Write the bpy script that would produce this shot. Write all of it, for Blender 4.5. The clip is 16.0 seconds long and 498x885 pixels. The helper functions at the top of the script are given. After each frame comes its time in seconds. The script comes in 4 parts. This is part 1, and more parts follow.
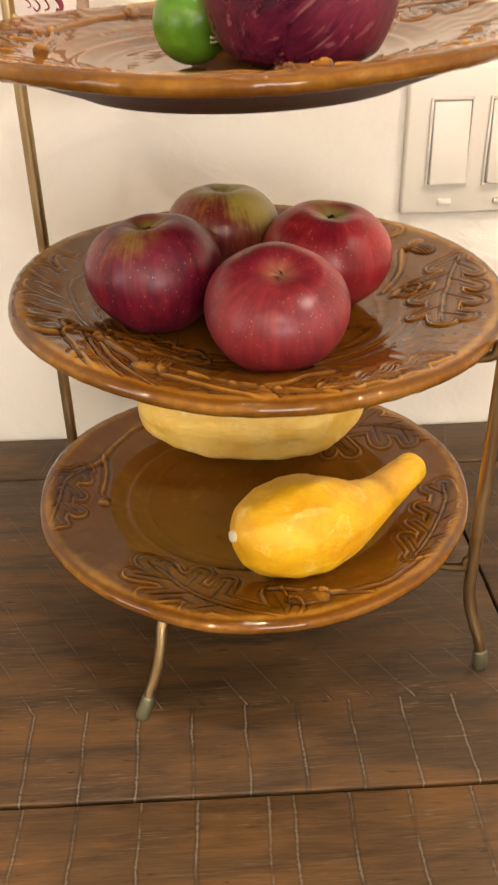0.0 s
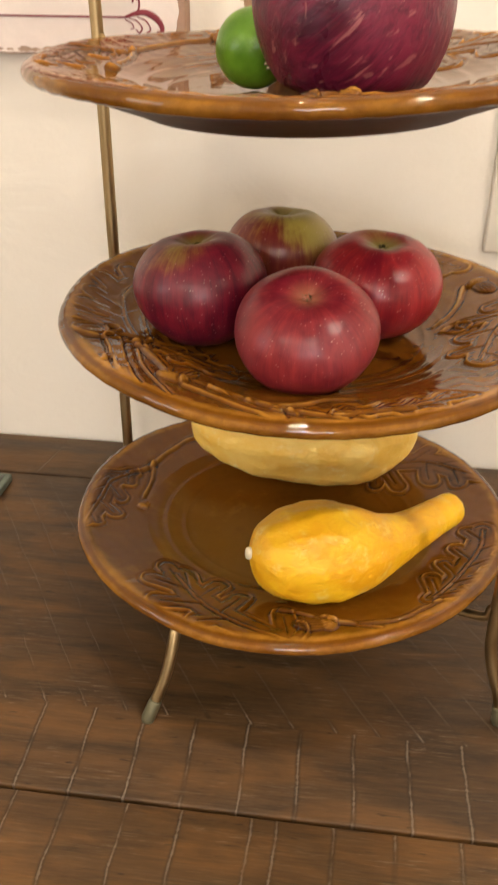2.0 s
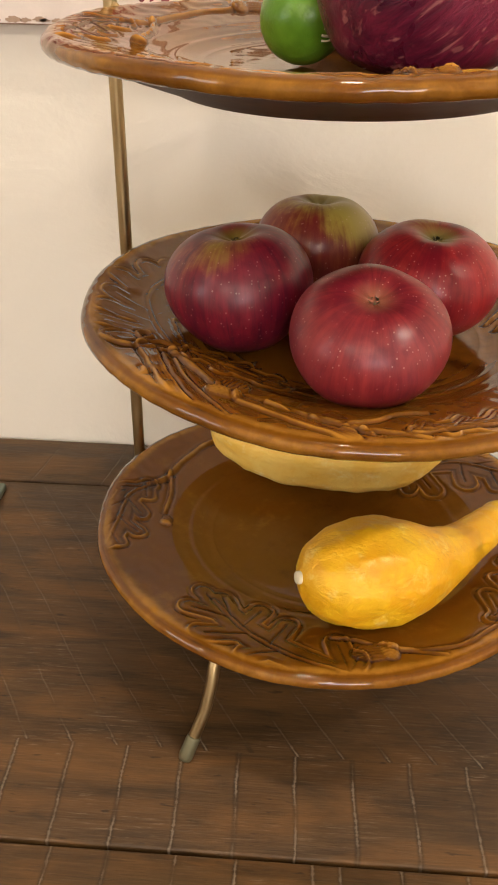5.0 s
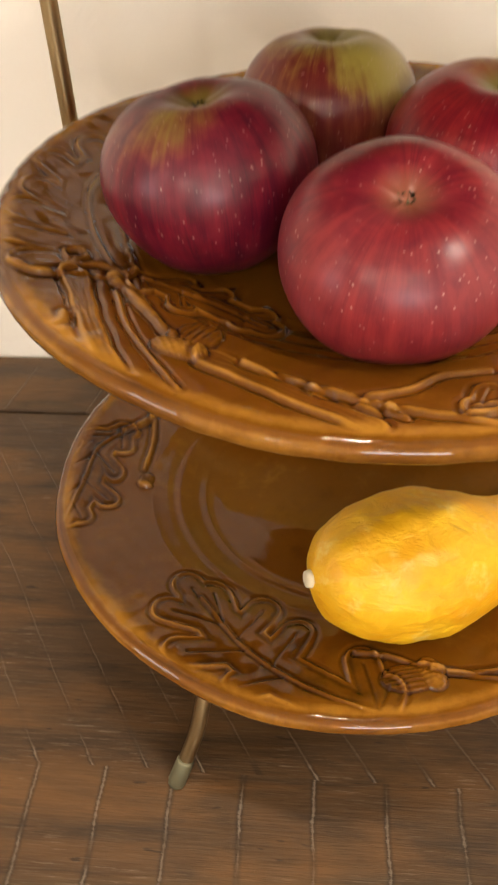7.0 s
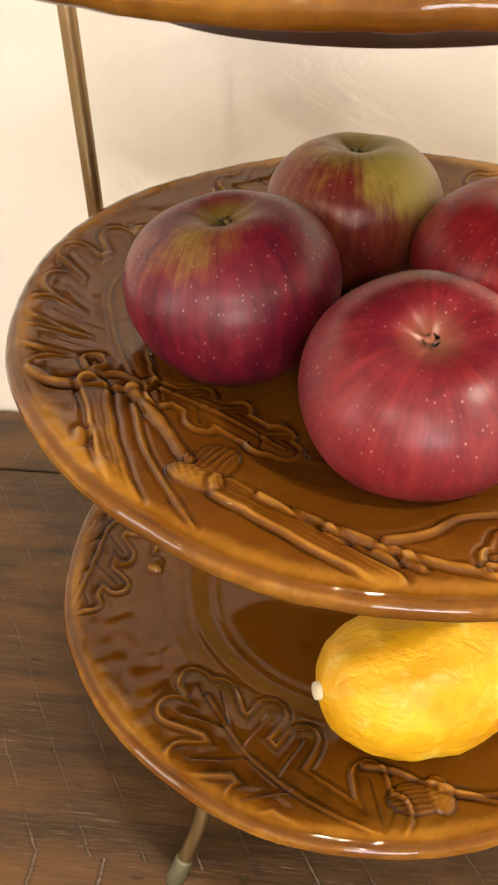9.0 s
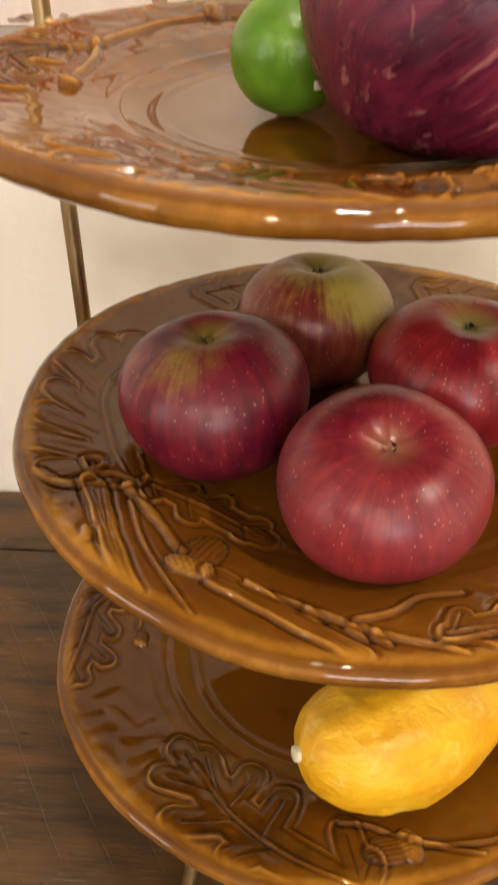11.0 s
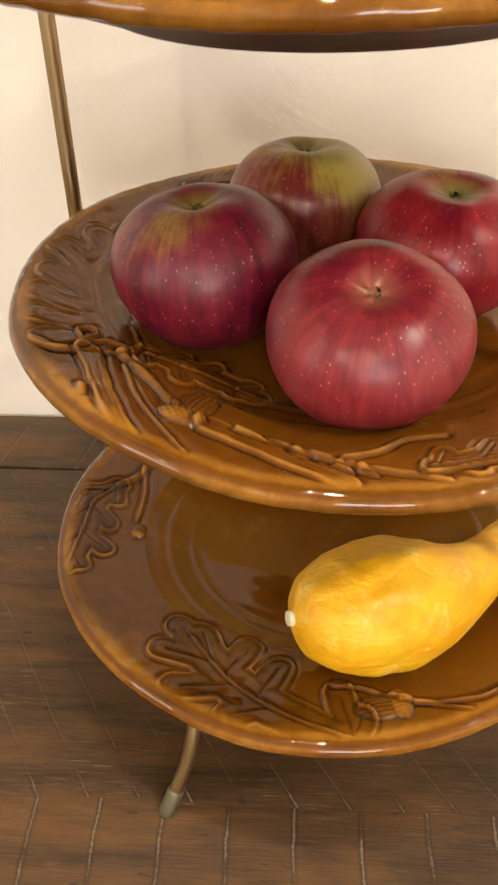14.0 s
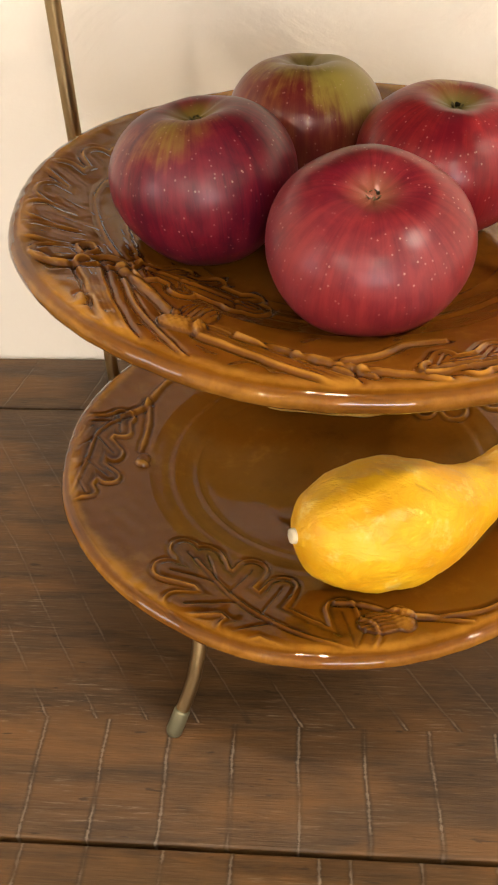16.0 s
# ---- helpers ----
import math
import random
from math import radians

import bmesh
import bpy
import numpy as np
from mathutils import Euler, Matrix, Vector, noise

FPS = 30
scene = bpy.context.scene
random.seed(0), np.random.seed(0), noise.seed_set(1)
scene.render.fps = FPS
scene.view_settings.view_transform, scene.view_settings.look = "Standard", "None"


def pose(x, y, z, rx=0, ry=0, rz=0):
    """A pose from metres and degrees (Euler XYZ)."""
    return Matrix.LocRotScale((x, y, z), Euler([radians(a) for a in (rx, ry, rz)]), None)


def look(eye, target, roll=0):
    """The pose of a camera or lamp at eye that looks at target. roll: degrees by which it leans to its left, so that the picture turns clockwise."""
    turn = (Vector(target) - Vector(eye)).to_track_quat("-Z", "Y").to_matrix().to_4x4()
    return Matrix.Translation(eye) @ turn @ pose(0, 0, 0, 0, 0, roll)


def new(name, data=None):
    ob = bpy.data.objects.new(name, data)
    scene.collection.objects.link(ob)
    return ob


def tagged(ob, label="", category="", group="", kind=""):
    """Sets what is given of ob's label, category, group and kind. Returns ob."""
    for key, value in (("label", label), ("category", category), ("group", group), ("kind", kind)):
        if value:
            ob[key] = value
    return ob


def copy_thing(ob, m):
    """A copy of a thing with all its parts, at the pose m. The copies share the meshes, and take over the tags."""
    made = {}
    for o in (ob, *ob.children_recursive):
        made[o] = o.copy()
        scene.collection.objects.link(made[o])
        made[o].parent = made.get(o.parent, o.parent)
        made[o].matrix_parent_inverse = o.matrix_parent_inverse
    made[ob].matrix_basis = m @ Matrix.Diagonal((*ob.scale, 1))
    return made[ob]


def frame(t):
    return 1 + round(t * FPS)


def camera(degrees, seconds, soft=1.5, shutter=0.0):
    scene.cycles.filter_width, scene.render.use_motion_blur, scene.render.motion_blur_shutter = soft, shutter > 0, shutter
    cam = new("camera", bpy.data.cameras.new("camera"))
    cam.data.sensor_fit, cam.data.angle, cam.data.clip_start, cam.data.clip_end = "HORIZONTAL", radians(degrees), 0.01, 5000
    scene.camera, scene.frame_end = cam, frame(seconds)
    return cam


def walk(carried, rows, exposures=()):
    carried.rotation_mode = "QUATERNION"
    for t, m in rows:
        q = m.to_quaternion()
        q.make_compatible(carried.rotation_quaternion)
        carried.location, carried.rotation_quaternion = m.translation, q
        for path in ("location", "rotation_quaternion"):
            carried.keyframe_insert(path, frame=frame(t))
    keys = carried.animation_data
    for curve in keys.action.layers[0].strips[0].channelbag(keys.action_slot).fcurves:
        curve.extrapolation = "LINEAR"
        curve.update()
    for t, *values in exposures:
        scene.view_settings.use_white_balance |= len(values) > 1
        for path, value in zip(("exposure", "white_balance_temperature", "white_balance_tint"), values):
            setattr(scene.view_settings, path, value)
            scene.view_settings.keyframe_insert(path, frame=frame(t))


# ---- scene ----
cam = camera(32.43, 16.0, soft=2.0, shutter=0.5)
ROWS = [
    (0.0, 0.0000, -0.0000, 0.4159, 58.26, 1.04, -2.73),
    (0.5, 0.0061, -0.0074, 0.4338, 60.34, 0.46, -1.37),
    (1.0, 0.0338, -0.0091, 0.4626, 64.15, 0.56, 0.76),
    (1.3, 0.0522, -0.0143, 0.4668, 65.20, -0.10, 2.27),
    (1.5, 0.0515, -0.0155, 0.4589, 64.82, -0.62, 3.48),
    (2.0, 0.0530, -0.0031, 0.4143, 60.01, -0.37, 7.52),
    (2.5, 0.0407, 0.0150, 0.4202, 58.39, 0.38, 7.64),
    (3.0, 0.0098, 0.0224, 0.4257, 58.83, -0.91, 6.29),
    (3.5, -0.0066, 0.0382, 0.4182, 58.64, -1.15, 4.68),
    (6.0, 0.0013, 0.0416, 0.4087, 58.14, 0.02, 3.46),
    (6.5, -0.0071, 0.1053, 0.4052, 53.23, 2.42, 2.62),
    (7.0, 0.0119, 0.1679, 0.3712, 49.44, 2.53, 5.29),
    (7.5, 0.0146, 0.1813, 0.3560, 46.65, 2.69, 7.05),
    (8.0, 0.0121, 0.1812, 0.3673, 47.45, 1.68, 7.01),
    (8.5, 0.0106, 0.1932, 0.3833, 49.62, 1.54, 7.66),
    (11.0, 0.0038, 0.1662, 0.4274, 54.93, 0.61, 4.36),
    (11.5, 0.0113, 0.1649, 0.4427, 57.21, 0.81, 4.60),
    (12.0, 0.0085, 0.1637, 0.4399, 57.41, 0.79, 4.68),
    (12.5, 0.0080, 0.1643, 0.4181, 56.28, 1.02, 4.73),
    (13.0, 0.0099, 0.1583, 0.3971, 54.09, 1.36, 4.58),
    (13.5, 0.0123, 0.1445, 0.4040, 53.36, 1.43, 4.23),
    (14.0, 0.0083, 0.1350, 0.3992, 52.99, 1.24, 3.74),
    (14.5, 0.0207, 0.1333, 0.3861, 52.22, 1.47, 4.10),
    (15.0, 0.0162, 0.1356, 0.3814, 50.74, 1.27, 4.83),
    (15.5, 0.0185, 0.1306, 0.3819, 50.45, 1.29, 4.72),
    (16.0, 0.0113, 0.1220, 0.3842, 50.66, 1.95, 3.85),
]
EXPOSURES = [(0.0, 0.26), (0.5, -0.01), (1.0, -0.22), (1.5, -0.29), (2.0, 0.11), (2.5, 0.02), (3.5, 0.02), (6.0, 0.09), (7.5, 0.41), (8.5, 0.48), (11.5, 0.16), (12.5, 0.23), (16.0, 0.35)]
walk(cam, [(t, pose(x, y, z, rx, ry, rz)) for t, x, y, z, rx, ry, rz in ROWS], EXPOSURES)

# ---- world, lights, exposure ----
world = bpy.data.worlds.new("world")
world.use_nodes = True
world.node_tree.nodes["Background"].inputs[0].default_value = (0.9, 0.75, 0.6, 1)
world.node_tree.nodes["Background"].inputs[1].default_value = 0.02
scene.world = world

TABLE_H = 0.76
CEIL = 1.66
WALL_Y = 0.6948


def area_lamp(name, at, target, watts, size, colour):
    d = bpy.data.lights.new(name, "AREA")
    d.shape, d.size, d.energy, d.color = "DISK", size, watts, colour
    ob = new(name, d)
    ob.matrix_world = look(at, target)
    return ob


WARM = (1.0, 0.875, 0.72)
LAMPS = [(1.12, -0.28, 72.0), (0.08, 0.16, 25.0), (0.35, -2.10, 64.0), (-0.85, -2.10, 74.0), (-1.80, -0.9, 24.0), (1.75, -1.3, 22.0)]
for lx, ly, lw in LAMPS:
    area_lamp("ceiling_lamp", (lx, ly, CEIL - 0.012), (lx, ly, 0), lw, 0.10, WARM)

# fill lamps the size of two unseen, added windows: centre, half width, low, high
FILL_WINDOWS = [("west", -1.15, 0.55, 0.36, 1.25), ("south", 0.65, 0.60, 0.36, 1.25)]
FILL_TINT = (0.95, 0.95, 0.98)
# they lift the wall and apple fronts and give the apples a soft highlight
for wall, c, hw, z0, z1 in FILL_WINDOWS:
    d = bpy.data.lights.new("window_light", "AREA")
    d.shape, d.size, d.size_y, d.energy, d.color = "RECTANGLE", 2 * hw, z1 - z0, (15.0 if wall == "west" else 40.0), FILL_TINT
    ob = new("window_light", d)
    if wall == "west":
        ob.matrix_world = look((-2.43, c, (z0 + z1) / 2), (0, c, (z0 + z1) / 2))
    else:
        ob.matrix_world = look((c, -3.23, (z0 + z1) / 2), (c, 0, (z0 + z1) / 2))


# ---- material helpers ----
class Mat:
    """A small wrapper round one node tree."""

    def __init__(self, name):
        self.m = bpy.data.materials.new(name)
        self.m.use_nodes = True
        self.t = self.m.node_tree
        self.b = self.t.nodes["Principled BSDF"]

    def node(self, kind, **props):
        n = self.t.nodes.new(kind)
        for k, v in props.items():
            if k == "op":
                n.operation = v
            elif k == "attr":
                n.attribute_name = v
            elif k == "dtype":
                n.data_type = v
            elif k == "feature":
                n.feature = v
            elif k == "interp":
                n.interpolation_type = v
        return n

    def link(self, a, b):
        if isinstance(a, (int, float)):
            b.default_value = a
        elif isinstance(a, tuple):
            b.default_value = (*a, 1) if len(a) == 3 and len(b.default_value) == 4 else a
        else:
            self.t.links.new(a, b)

    def math(self, op, a, b=0.0, c=0.0):
        n = self.node("ShaderNodeMath", op=op)
        self.link(a, n.inputs[0]), self.link(b, n.inputs[1]), self.link(c, n.inputs[2])
        return n.outputs[0]

    def coords(self, kind="Object"):
        return self.node("ShaderNodeTexCoord").outputs[kind]

    def scaled(self, vec, s, loc=(0, 0, 0)):
        n = self.node("ShaderNodeMapping")
        self.link(vec, n.inputs[0])
        n.inputs[1].default_value = loc
        n.inputs[3].default_value = s
        return n.outputs[0]

    def xyz(self, vec):
        n = self.node("ShaderNodeSeparateXYZ")
        self.link(vec, n.inputs[0])
        return n.outputs

    def noise(self, vec, scale, detail=3.0, rough=0.55, dist=0.0):
        n = self.node("ShaderNodeTexNoise")
        self.link(vec, n.inputs["Vector"])
        n.inputs["Scale"].default_value, n.inputs["Detail"].default_value = scale, detail
        n.inputs["Roughness"].default_value, n.inputs["Distortion"].default_value = rough, dist
        return n.outputs[0]

    def cells(self, vec, scale, out="Distance"):
        n = self.node("ShaderNodeTexVoronoi")
        self.link(vec, n.inputs["Vector"])
        n.inputs["Scale"].default_value = scale
        return n.outputs[out]

    def span(self, v, a, b, lo=0.0, hi=1.0):
        n = self.node("ShaderNodeMapRange", interp="SMOOTHSTEP")
        self.link(v, n.inputs[0])
        for i, x in enumerate((a, b, lo, hi)):
            n.inputs[i + 1].default_value = x
        return n.outputs[0]

    def mix(self, f, a, b):
        n = self.node("ShaderNodeMix", dtype="RGBA")
        self.link(f, n.inputs[0]), self.link(a, n.inputs[6]), self.link(b, n.inputs[7])
        return n.outputs[2]

    def bump(self, h, strength, dist, prior=None):
        n = self.node("ShaderNodeBump")
        n.inputs["Strength"].default_value, n.inputs["Distance"].default_value = strength, dist
        self.link(h, n.inputs["Height"])
        if prior is not None:
            self.link(prior, n.inputs["Normal"])
        return n.outputs[0]

    def done(self, colour, rough, metal=0.0, normal=None, coat=0.0, spec=0.5, sub=0.0, sub_r=(1, 0.4, 0.2)):
        b = self.b
        self.link(colour, b.inputs["Base Color"]), self.link(rough, b.inputs["Roughness"])
        self.link(metal, b.inputs["Metallic"])
        b.inputs["Coat Weight"].default_value, b.inputs["Coat Roughness"].default_value = coat, 0.05
        b.inputs["Specular IOR Level"].default_value = spec
        if sub:
            b.inputs["Subsurface Weight"].default_value, b.inputs["Subsurface Scale"].default_value = sub, 0.004
            b.inputs["Subsurface Radius"].default_value = sub_r
        if normal is not None:
            self.link(normal, b.inputs["Normal"])
        return self.m


def plain(name, colour, rough, metal=0.0, vary=0.12, scale=60.0, bump=0.0, spec=0.5):
    """A plain surface with slight mottling."""
    k = Mat(name)
    v = k.coords()
    n = k.noise(v, scale, 4)
    c2 = tuple(min(1, x * (1 + vary)) for x in colour)
    c1 = tuple(x * (1 - vary) for x in colour)
    col = k.mix(n, c1, c2)
    r = k.math("MULTIPLY_ADD", n, 0.15, rough - 0.07)
    nor = k.bump(k.noise(v, scale * 6, 3), bump, 0.0006) if bump else None
    return k.done(col, r, metal, nor, spec=spec)


def wall_material():
    k = Mat("cream_plaster")
    v = k.coords()
    big = k.noise(v, 2.2, 4, 0.6, 0.8)
    col = k.mix(big, (0.80, 0.735, 0.63), (0.87, 0.81, 0.71))
    ridge = k.noise(k.scaled(v, (1, 1, 1.6)), 9, 5, 0.55, 1.2)
    nor = k.bump(ridge, 0.18, 0.012)
    nor = k.bump(k.noise(v, 150, 3), 0.10, 0.002, nor)
    return k.done(col, k.span(big, 0.3, 0.7, 0.42, 0.58), normal=nor, spec=0.35)


def wood_material(name, tone, phase, period, lean, split=None, lean2=0.0, phase2=0.0, period2=0.03, marks=1.0, cuts=None):
    """Dark rough-sawn board: grain along x, fine pale scratches along the grain, pale saw marks across it."""
    k = Mat(name)
    v = k.coords()
    x, y, z = k.xyz(v)
    grain = k.noise(k.scaled(v, (11, 120, 60)), 1.0, 6, 0.7, 0.6)
    blot = k.noise(k.scaled(v, (9, 38, 10)), 1.0, 4, 0.6, 0.7)
    fine = k.noise(k.scaled(v, (50, 760, 200)), 1.0, 5, 0.7)
    d, m, l = tuple(c * 0.40 for c in tone), tone, (tone[0] * 2.0, tone[1] * 1.8, tone[2] * 1.45)
    col = k.mix(k.span(k.math("ADD", k.math("MULTIPLY", grain, 0.75), k.math("MULTIPLY", fine, 0.25)), 0.32, 0.62), d, m)
    col = k.mix(k.span(blot, 0.42, 0.70, 0, 0.7), col, l)
    col = k.mix(k.span(k.noise(k.scaled(v, (3, 9, 5), (3, 1, 0)), 1.0, 3), 0.5, 0.75, 0, 0.6), col, d)
    # knocked darker dashes
    col = k.mix(k.span(k.noise(k.scaled(v, (60, 300, 100), (1, 7, 0)), 1.0, 2), 0.66, 0.74, 0, 0.7), col, tuple(c * 0.22 for c in tone))
    # dense fine streaks along the grain
    hair = k.noise(k.scaled(v, (34, 1050, 300), (2, 4, 0)), 1.0, 5, 0.75)
    col = k.mix(k.span(hair, 0.38, 0.50, 0.20, 0), col, tuple(c * 0.35 for c in tone))
    col = k.mix(k.span(hair, 0.52, 0.66, 0, 0.13), col, (0.30, 0.21, 0.13))
    pale = (0.38, 0.30, 0.22)
    # fine pale scratches along the board
    sc = k.math("MULTIPLY", k.span(fine, 0.55, 0.66), k.span(k.noise(k.scaled(v, (16, 34, 10), (5, 0, 0)), 1.0, 4), 0.44, 0.66))
    col = k.mix(k.math("MULTIPLY", sc, 0.34 * marks), col, pale)
    # saw marks across the board
    wob = k.math("MULTIPLY_ADD", k.noise(k.scaled(v, (2, 18, 1)), 1.0, 3), 0.006, -0.003)

    def lines(ph, ln, per):
        xx = k.math("ADD", k.math("ADD", x, wob), k.math("MULTIPLY", y, ln))
        u = k.math("DIVIDE", k.math("SUBTRACT", xx, ph), per)
        f = k.math("ABSOLUTE", k.math("SUBTRACT", k.math("FRACT", k.math("ADD", u, 0.5)), 0.5))
        return k.math("MULTIPLY", f, per)

    dist = lines(phase, lean, period)
    if cuts:
        dist = 1.0
        for c in cuts:
            dist = k.math("MINIMUM", dist, k.math("ABSOLUTE", k.math("SUBTRACT", k.math("ADD", x, wob), c)))
    if split is not None:
        far = lines(phase2, lean2, period2)
        edge = k.math("MULTIPLY_ADD", k.noise(k.scaled(v, (30, 8, 1)), 1.0, 2), 0.004, -0.002)
        side = k.math("GREATER_THAN", k.math("ADD", y, edge), split)
        n = k.node("ShaderNodeMix")
        k.link(side, n.inputs[0]), k.link(dist, n.inputs[2]), k.link(far, n.inputs[3])
        dist = n.outputs[0]
    rag = k.math("MULTIPLY", k.noise(k.scaled(v, (300, 520, 1)), 1.0, 3), 0.0024)
    cut = k.span(k.math("ADD", dist, rag), 0.0012, 0.0022, 1, 0)
    broken = k.span(k.noise(k.scaled(v, (34, 30, 1), (2, 3, 0)), 1.0, 3, 0.6), 0.36, 0.55)
    if split is not None:
        broken = k.math("MULTIPLY", broken, k.span(y, split + 0.002, split + 0.01, 1.0, 0.30))
    pm = k.math("MULTIPLY", k.math("MULTIPLY", cut, broken), 0.46 * marks)
    dk = k.math("MULTIPLY", k.span(dist, 0.0006, 0.0026, 1, 0), k.span(k.noise(k.scaled(v, (25, 14, 1), (8, 3, 0)), 1.0, 3), 0.34, 0.58, 0.20 * marks, 0.58 * marks))
    if split is not None:
        dk = k.math("MULTIPLY", dk, k.span(y, split + 0.002, split + 0.01, 1.0, 0.30))
    col = k.mix(dk, col, tuple(c * 0.25 for c in tone))
    col = k.mix(pm, col, pale)
    nor = k.bump(grain, 0.35, 0.0012)
    nor = k.bump(fine, 0.5, 0.0006, nor)
    nor = k.bump(k.math("MULTIPLY", k.math("MULTIPLY", cut, broken), -1.0), 0.6, 0.0008, nor)
    rough = k.math("MULTIPLY_ADD", blot, 0.25, 0.36)
    return k.done(col, rough, normal=nor, spec=0.4)


def glaze_material():
    """Amber-brown glaze, pale where it breaks over ridges, dark where it pools, dark and dull underneath."""
    k = Mat("amber_glaze")
    v = k.coords()
    a = k.node("ShaderNodeAttribute", attr="glaze").outputs["Fac"]
    n = k.noise(v, 28, 5, 0.6, 0.7)
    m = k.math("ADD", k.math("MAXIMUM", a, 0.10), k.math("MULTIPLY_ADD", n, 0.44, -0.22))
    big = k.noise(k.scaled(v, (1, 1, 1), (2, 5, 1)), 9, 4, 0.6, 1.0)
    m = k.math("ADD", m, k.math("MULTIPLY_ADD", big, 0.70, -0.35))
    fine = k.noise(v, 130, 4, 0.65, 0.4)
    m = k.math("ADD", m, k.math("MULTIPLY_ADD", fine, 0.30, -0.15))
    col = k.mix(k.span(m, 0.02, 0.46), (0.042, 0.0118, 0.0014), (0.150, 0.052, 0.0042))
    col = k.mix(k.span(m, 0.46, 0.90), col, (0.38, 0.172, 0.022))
    fleck = k.span(k.noise(v, 240, 2), 0.70, 0.78, 0, 0.35)
    col = k.mix(fleck, col, (0.10, 0.03, 0.006))
    nor = k.bump(k.noise(v, 38, 2), 0.07, 0.003)
    gloss = k.span(n, 0.3, 0.7, 0.02, 0.07)
    gloss = k.math("ADD", gloss, k.span(a, -0.5, -0.3, 0.45, 0.0))
    m = k.done(col, gloss, normal=nor, spec=0.5)
    k.link(k.span(a, -0.5, -0.3, 0.12, 0.5), k.b.inputs["Specular IOR Level"])
    return m


def brass_material():
    k = Mat("aged_brass")
    v = k.coords()
    n = k.noise(k.scaled(v, (1, 1, 0.4)), 70, 4, 0.6)
    col = k.mix(n, (0.30, 0.21, 0.10), (0.50, 0.37, 0.19))
    return k.done(col, k.span(n, 0.3, 0.7, 0.30, 0.46), 1.0, k.bump(k.noise(v, 400, 2), 0.12, 0.0004))


def apple_material(name, deep, red, green, amount, turn, specks=1.0):
    """Streaked red skin with a green-yellow shoulder, pale dots and a thin bloom."""
    k = Mat(name)
    v = k.coords()
    x, y, z = k.xyz(v)
    rho = k.math("MAXIMUM", k.math("SQRT", k.math("ADD", k.math("MULTIPLY", x, x), k.math("MULTIPLY", y, y))), 0.0005)
    ring = k.node("ShaderNodeCombineXYZ")
    k.link(k.math("DIVIDE", x, rho), ring.inputs[0]), k.link(k.math("DIVIDE", y, rho), ring.inputs[1]), k.link(k.math("MULTIPLY", z, 4.0), ring.inputs[2])
    st = k.noise(k.scaled(ring.outputs[0], (11, 11, 4.5), (turn, 0, 0)), 1.0, 5, 0.70, 0.25)
    st = k.math("ADD", k.math("MULTIPLY", st, 0.55), k.math("MULTIPLY", k.noise(k.scaled(v, (150, 150, 40), (0, 0, turn)), 1.0, 5, 0.65, 0.5), 0.45))
    big = k.noise(k.scaled(v, (34, 34, 16), (0, turn, 0)), 1.0, 3, 0.5)
    col = k.mix(k.span(k.math("ADD", k.math("MULTIPLY", st, 0.6), k.math("MULTIPLY", big, 0.4)), 0.385, 0.615), deep, red)
    # green-yellow shoulder round the hollow, torn by red streaks
    side = k.math("ADD", k.math("MULTIPLY", x, math.cos(turn)), k.math("MULTIPLY", y, math.sin(turn)))
    g = k.math("ADD", k.math("MULTIPLY", z, 26), k.math("MULTIPLY", side, 12))
    g = k.math("ADD", g, k.math("MULTIPLY_ADD", big, 1.3, -0.65))
    g = k.math("ADD", g, k.math("MULTIPLY_ADD", st, 0.9, -0.45))
    g = k.span(g, 0.92 - amount, 1.45 - amount, 0, 0.92)
    col = k.mix(g, col, green)
    r0, r1, much, hollow = (0.007, 0.017, 0.85, tuple(c * 0.8 for c in green)) if amount > 0 else (0.003, 0.015, 0.55, (0.36, 0.17, 0.08))
    rust = k.span(k.math("ADD", k.math("SQRT", k.math("ADD", k.math("MULTIPLY", x, x), k.math("MULTIPLY", y, y))), k.math("MULTIPLY", st, 0.006)), r0, r1, much, 0)
    col = k.mix(k.math("MULTIPLY", rust, k.span(z, 0, 0.01)), col, hollow)
    dots = k.span(k.cells(k.scaled(v, (1, 1, 0.8)), 390), 0.05, 0.20, 1, 0)
    dots = k.math("MULTIPLY", dots, k.span(k.noise(v, 60, 2), 0.36, 0.58, 0.05, 0.46 * specks))
    col = k.mix(dots, col, (0.70, 0.46, 0.38))
    bloom = k.span(k.noise(v, 22, 3), 0.45, 0.75, 0, 0.06)
    col = k.mix(bloom, col, (0.55, 0.40, 0.46))
    nor = k.bump(k.noise(v, 45, 2), 0.10, 0.002)
    return k.done(col, k.span(big, 0.3, 0.7, 0.29, 0.38), normal=nor, spec=0.40, sub=0.03)


def squash_material(name, base, pale, deep, rough):
    k = Mat(name)
    v = k.coords()
    n = k.noise(v, 42, 4, 0.6, 0.5)
    col = k.mix(k.span(n, 0.35, 0.65), deep, base)
    col = k.mix(k.span(k.noise(k.scaled(v, (1, 1, 1), (3, 3, 3)), 75, 4, 0.65), 0.55, 0.74, 0, 0.8), col, pale)
    nor = k.bump(k.noise(k.scaled(v, (0.55, 1, 1)), 120, 4, 0.6, 0.5), 0.42, 0.0036)
    nor = k.bump(k.noise(v, 500, 2), 0.08, 0.0006, nor)
    return k.done(col, rough, normal=nor, spec=0.45, sub=0.05, sub_r=(1, 0.55, 0.1))


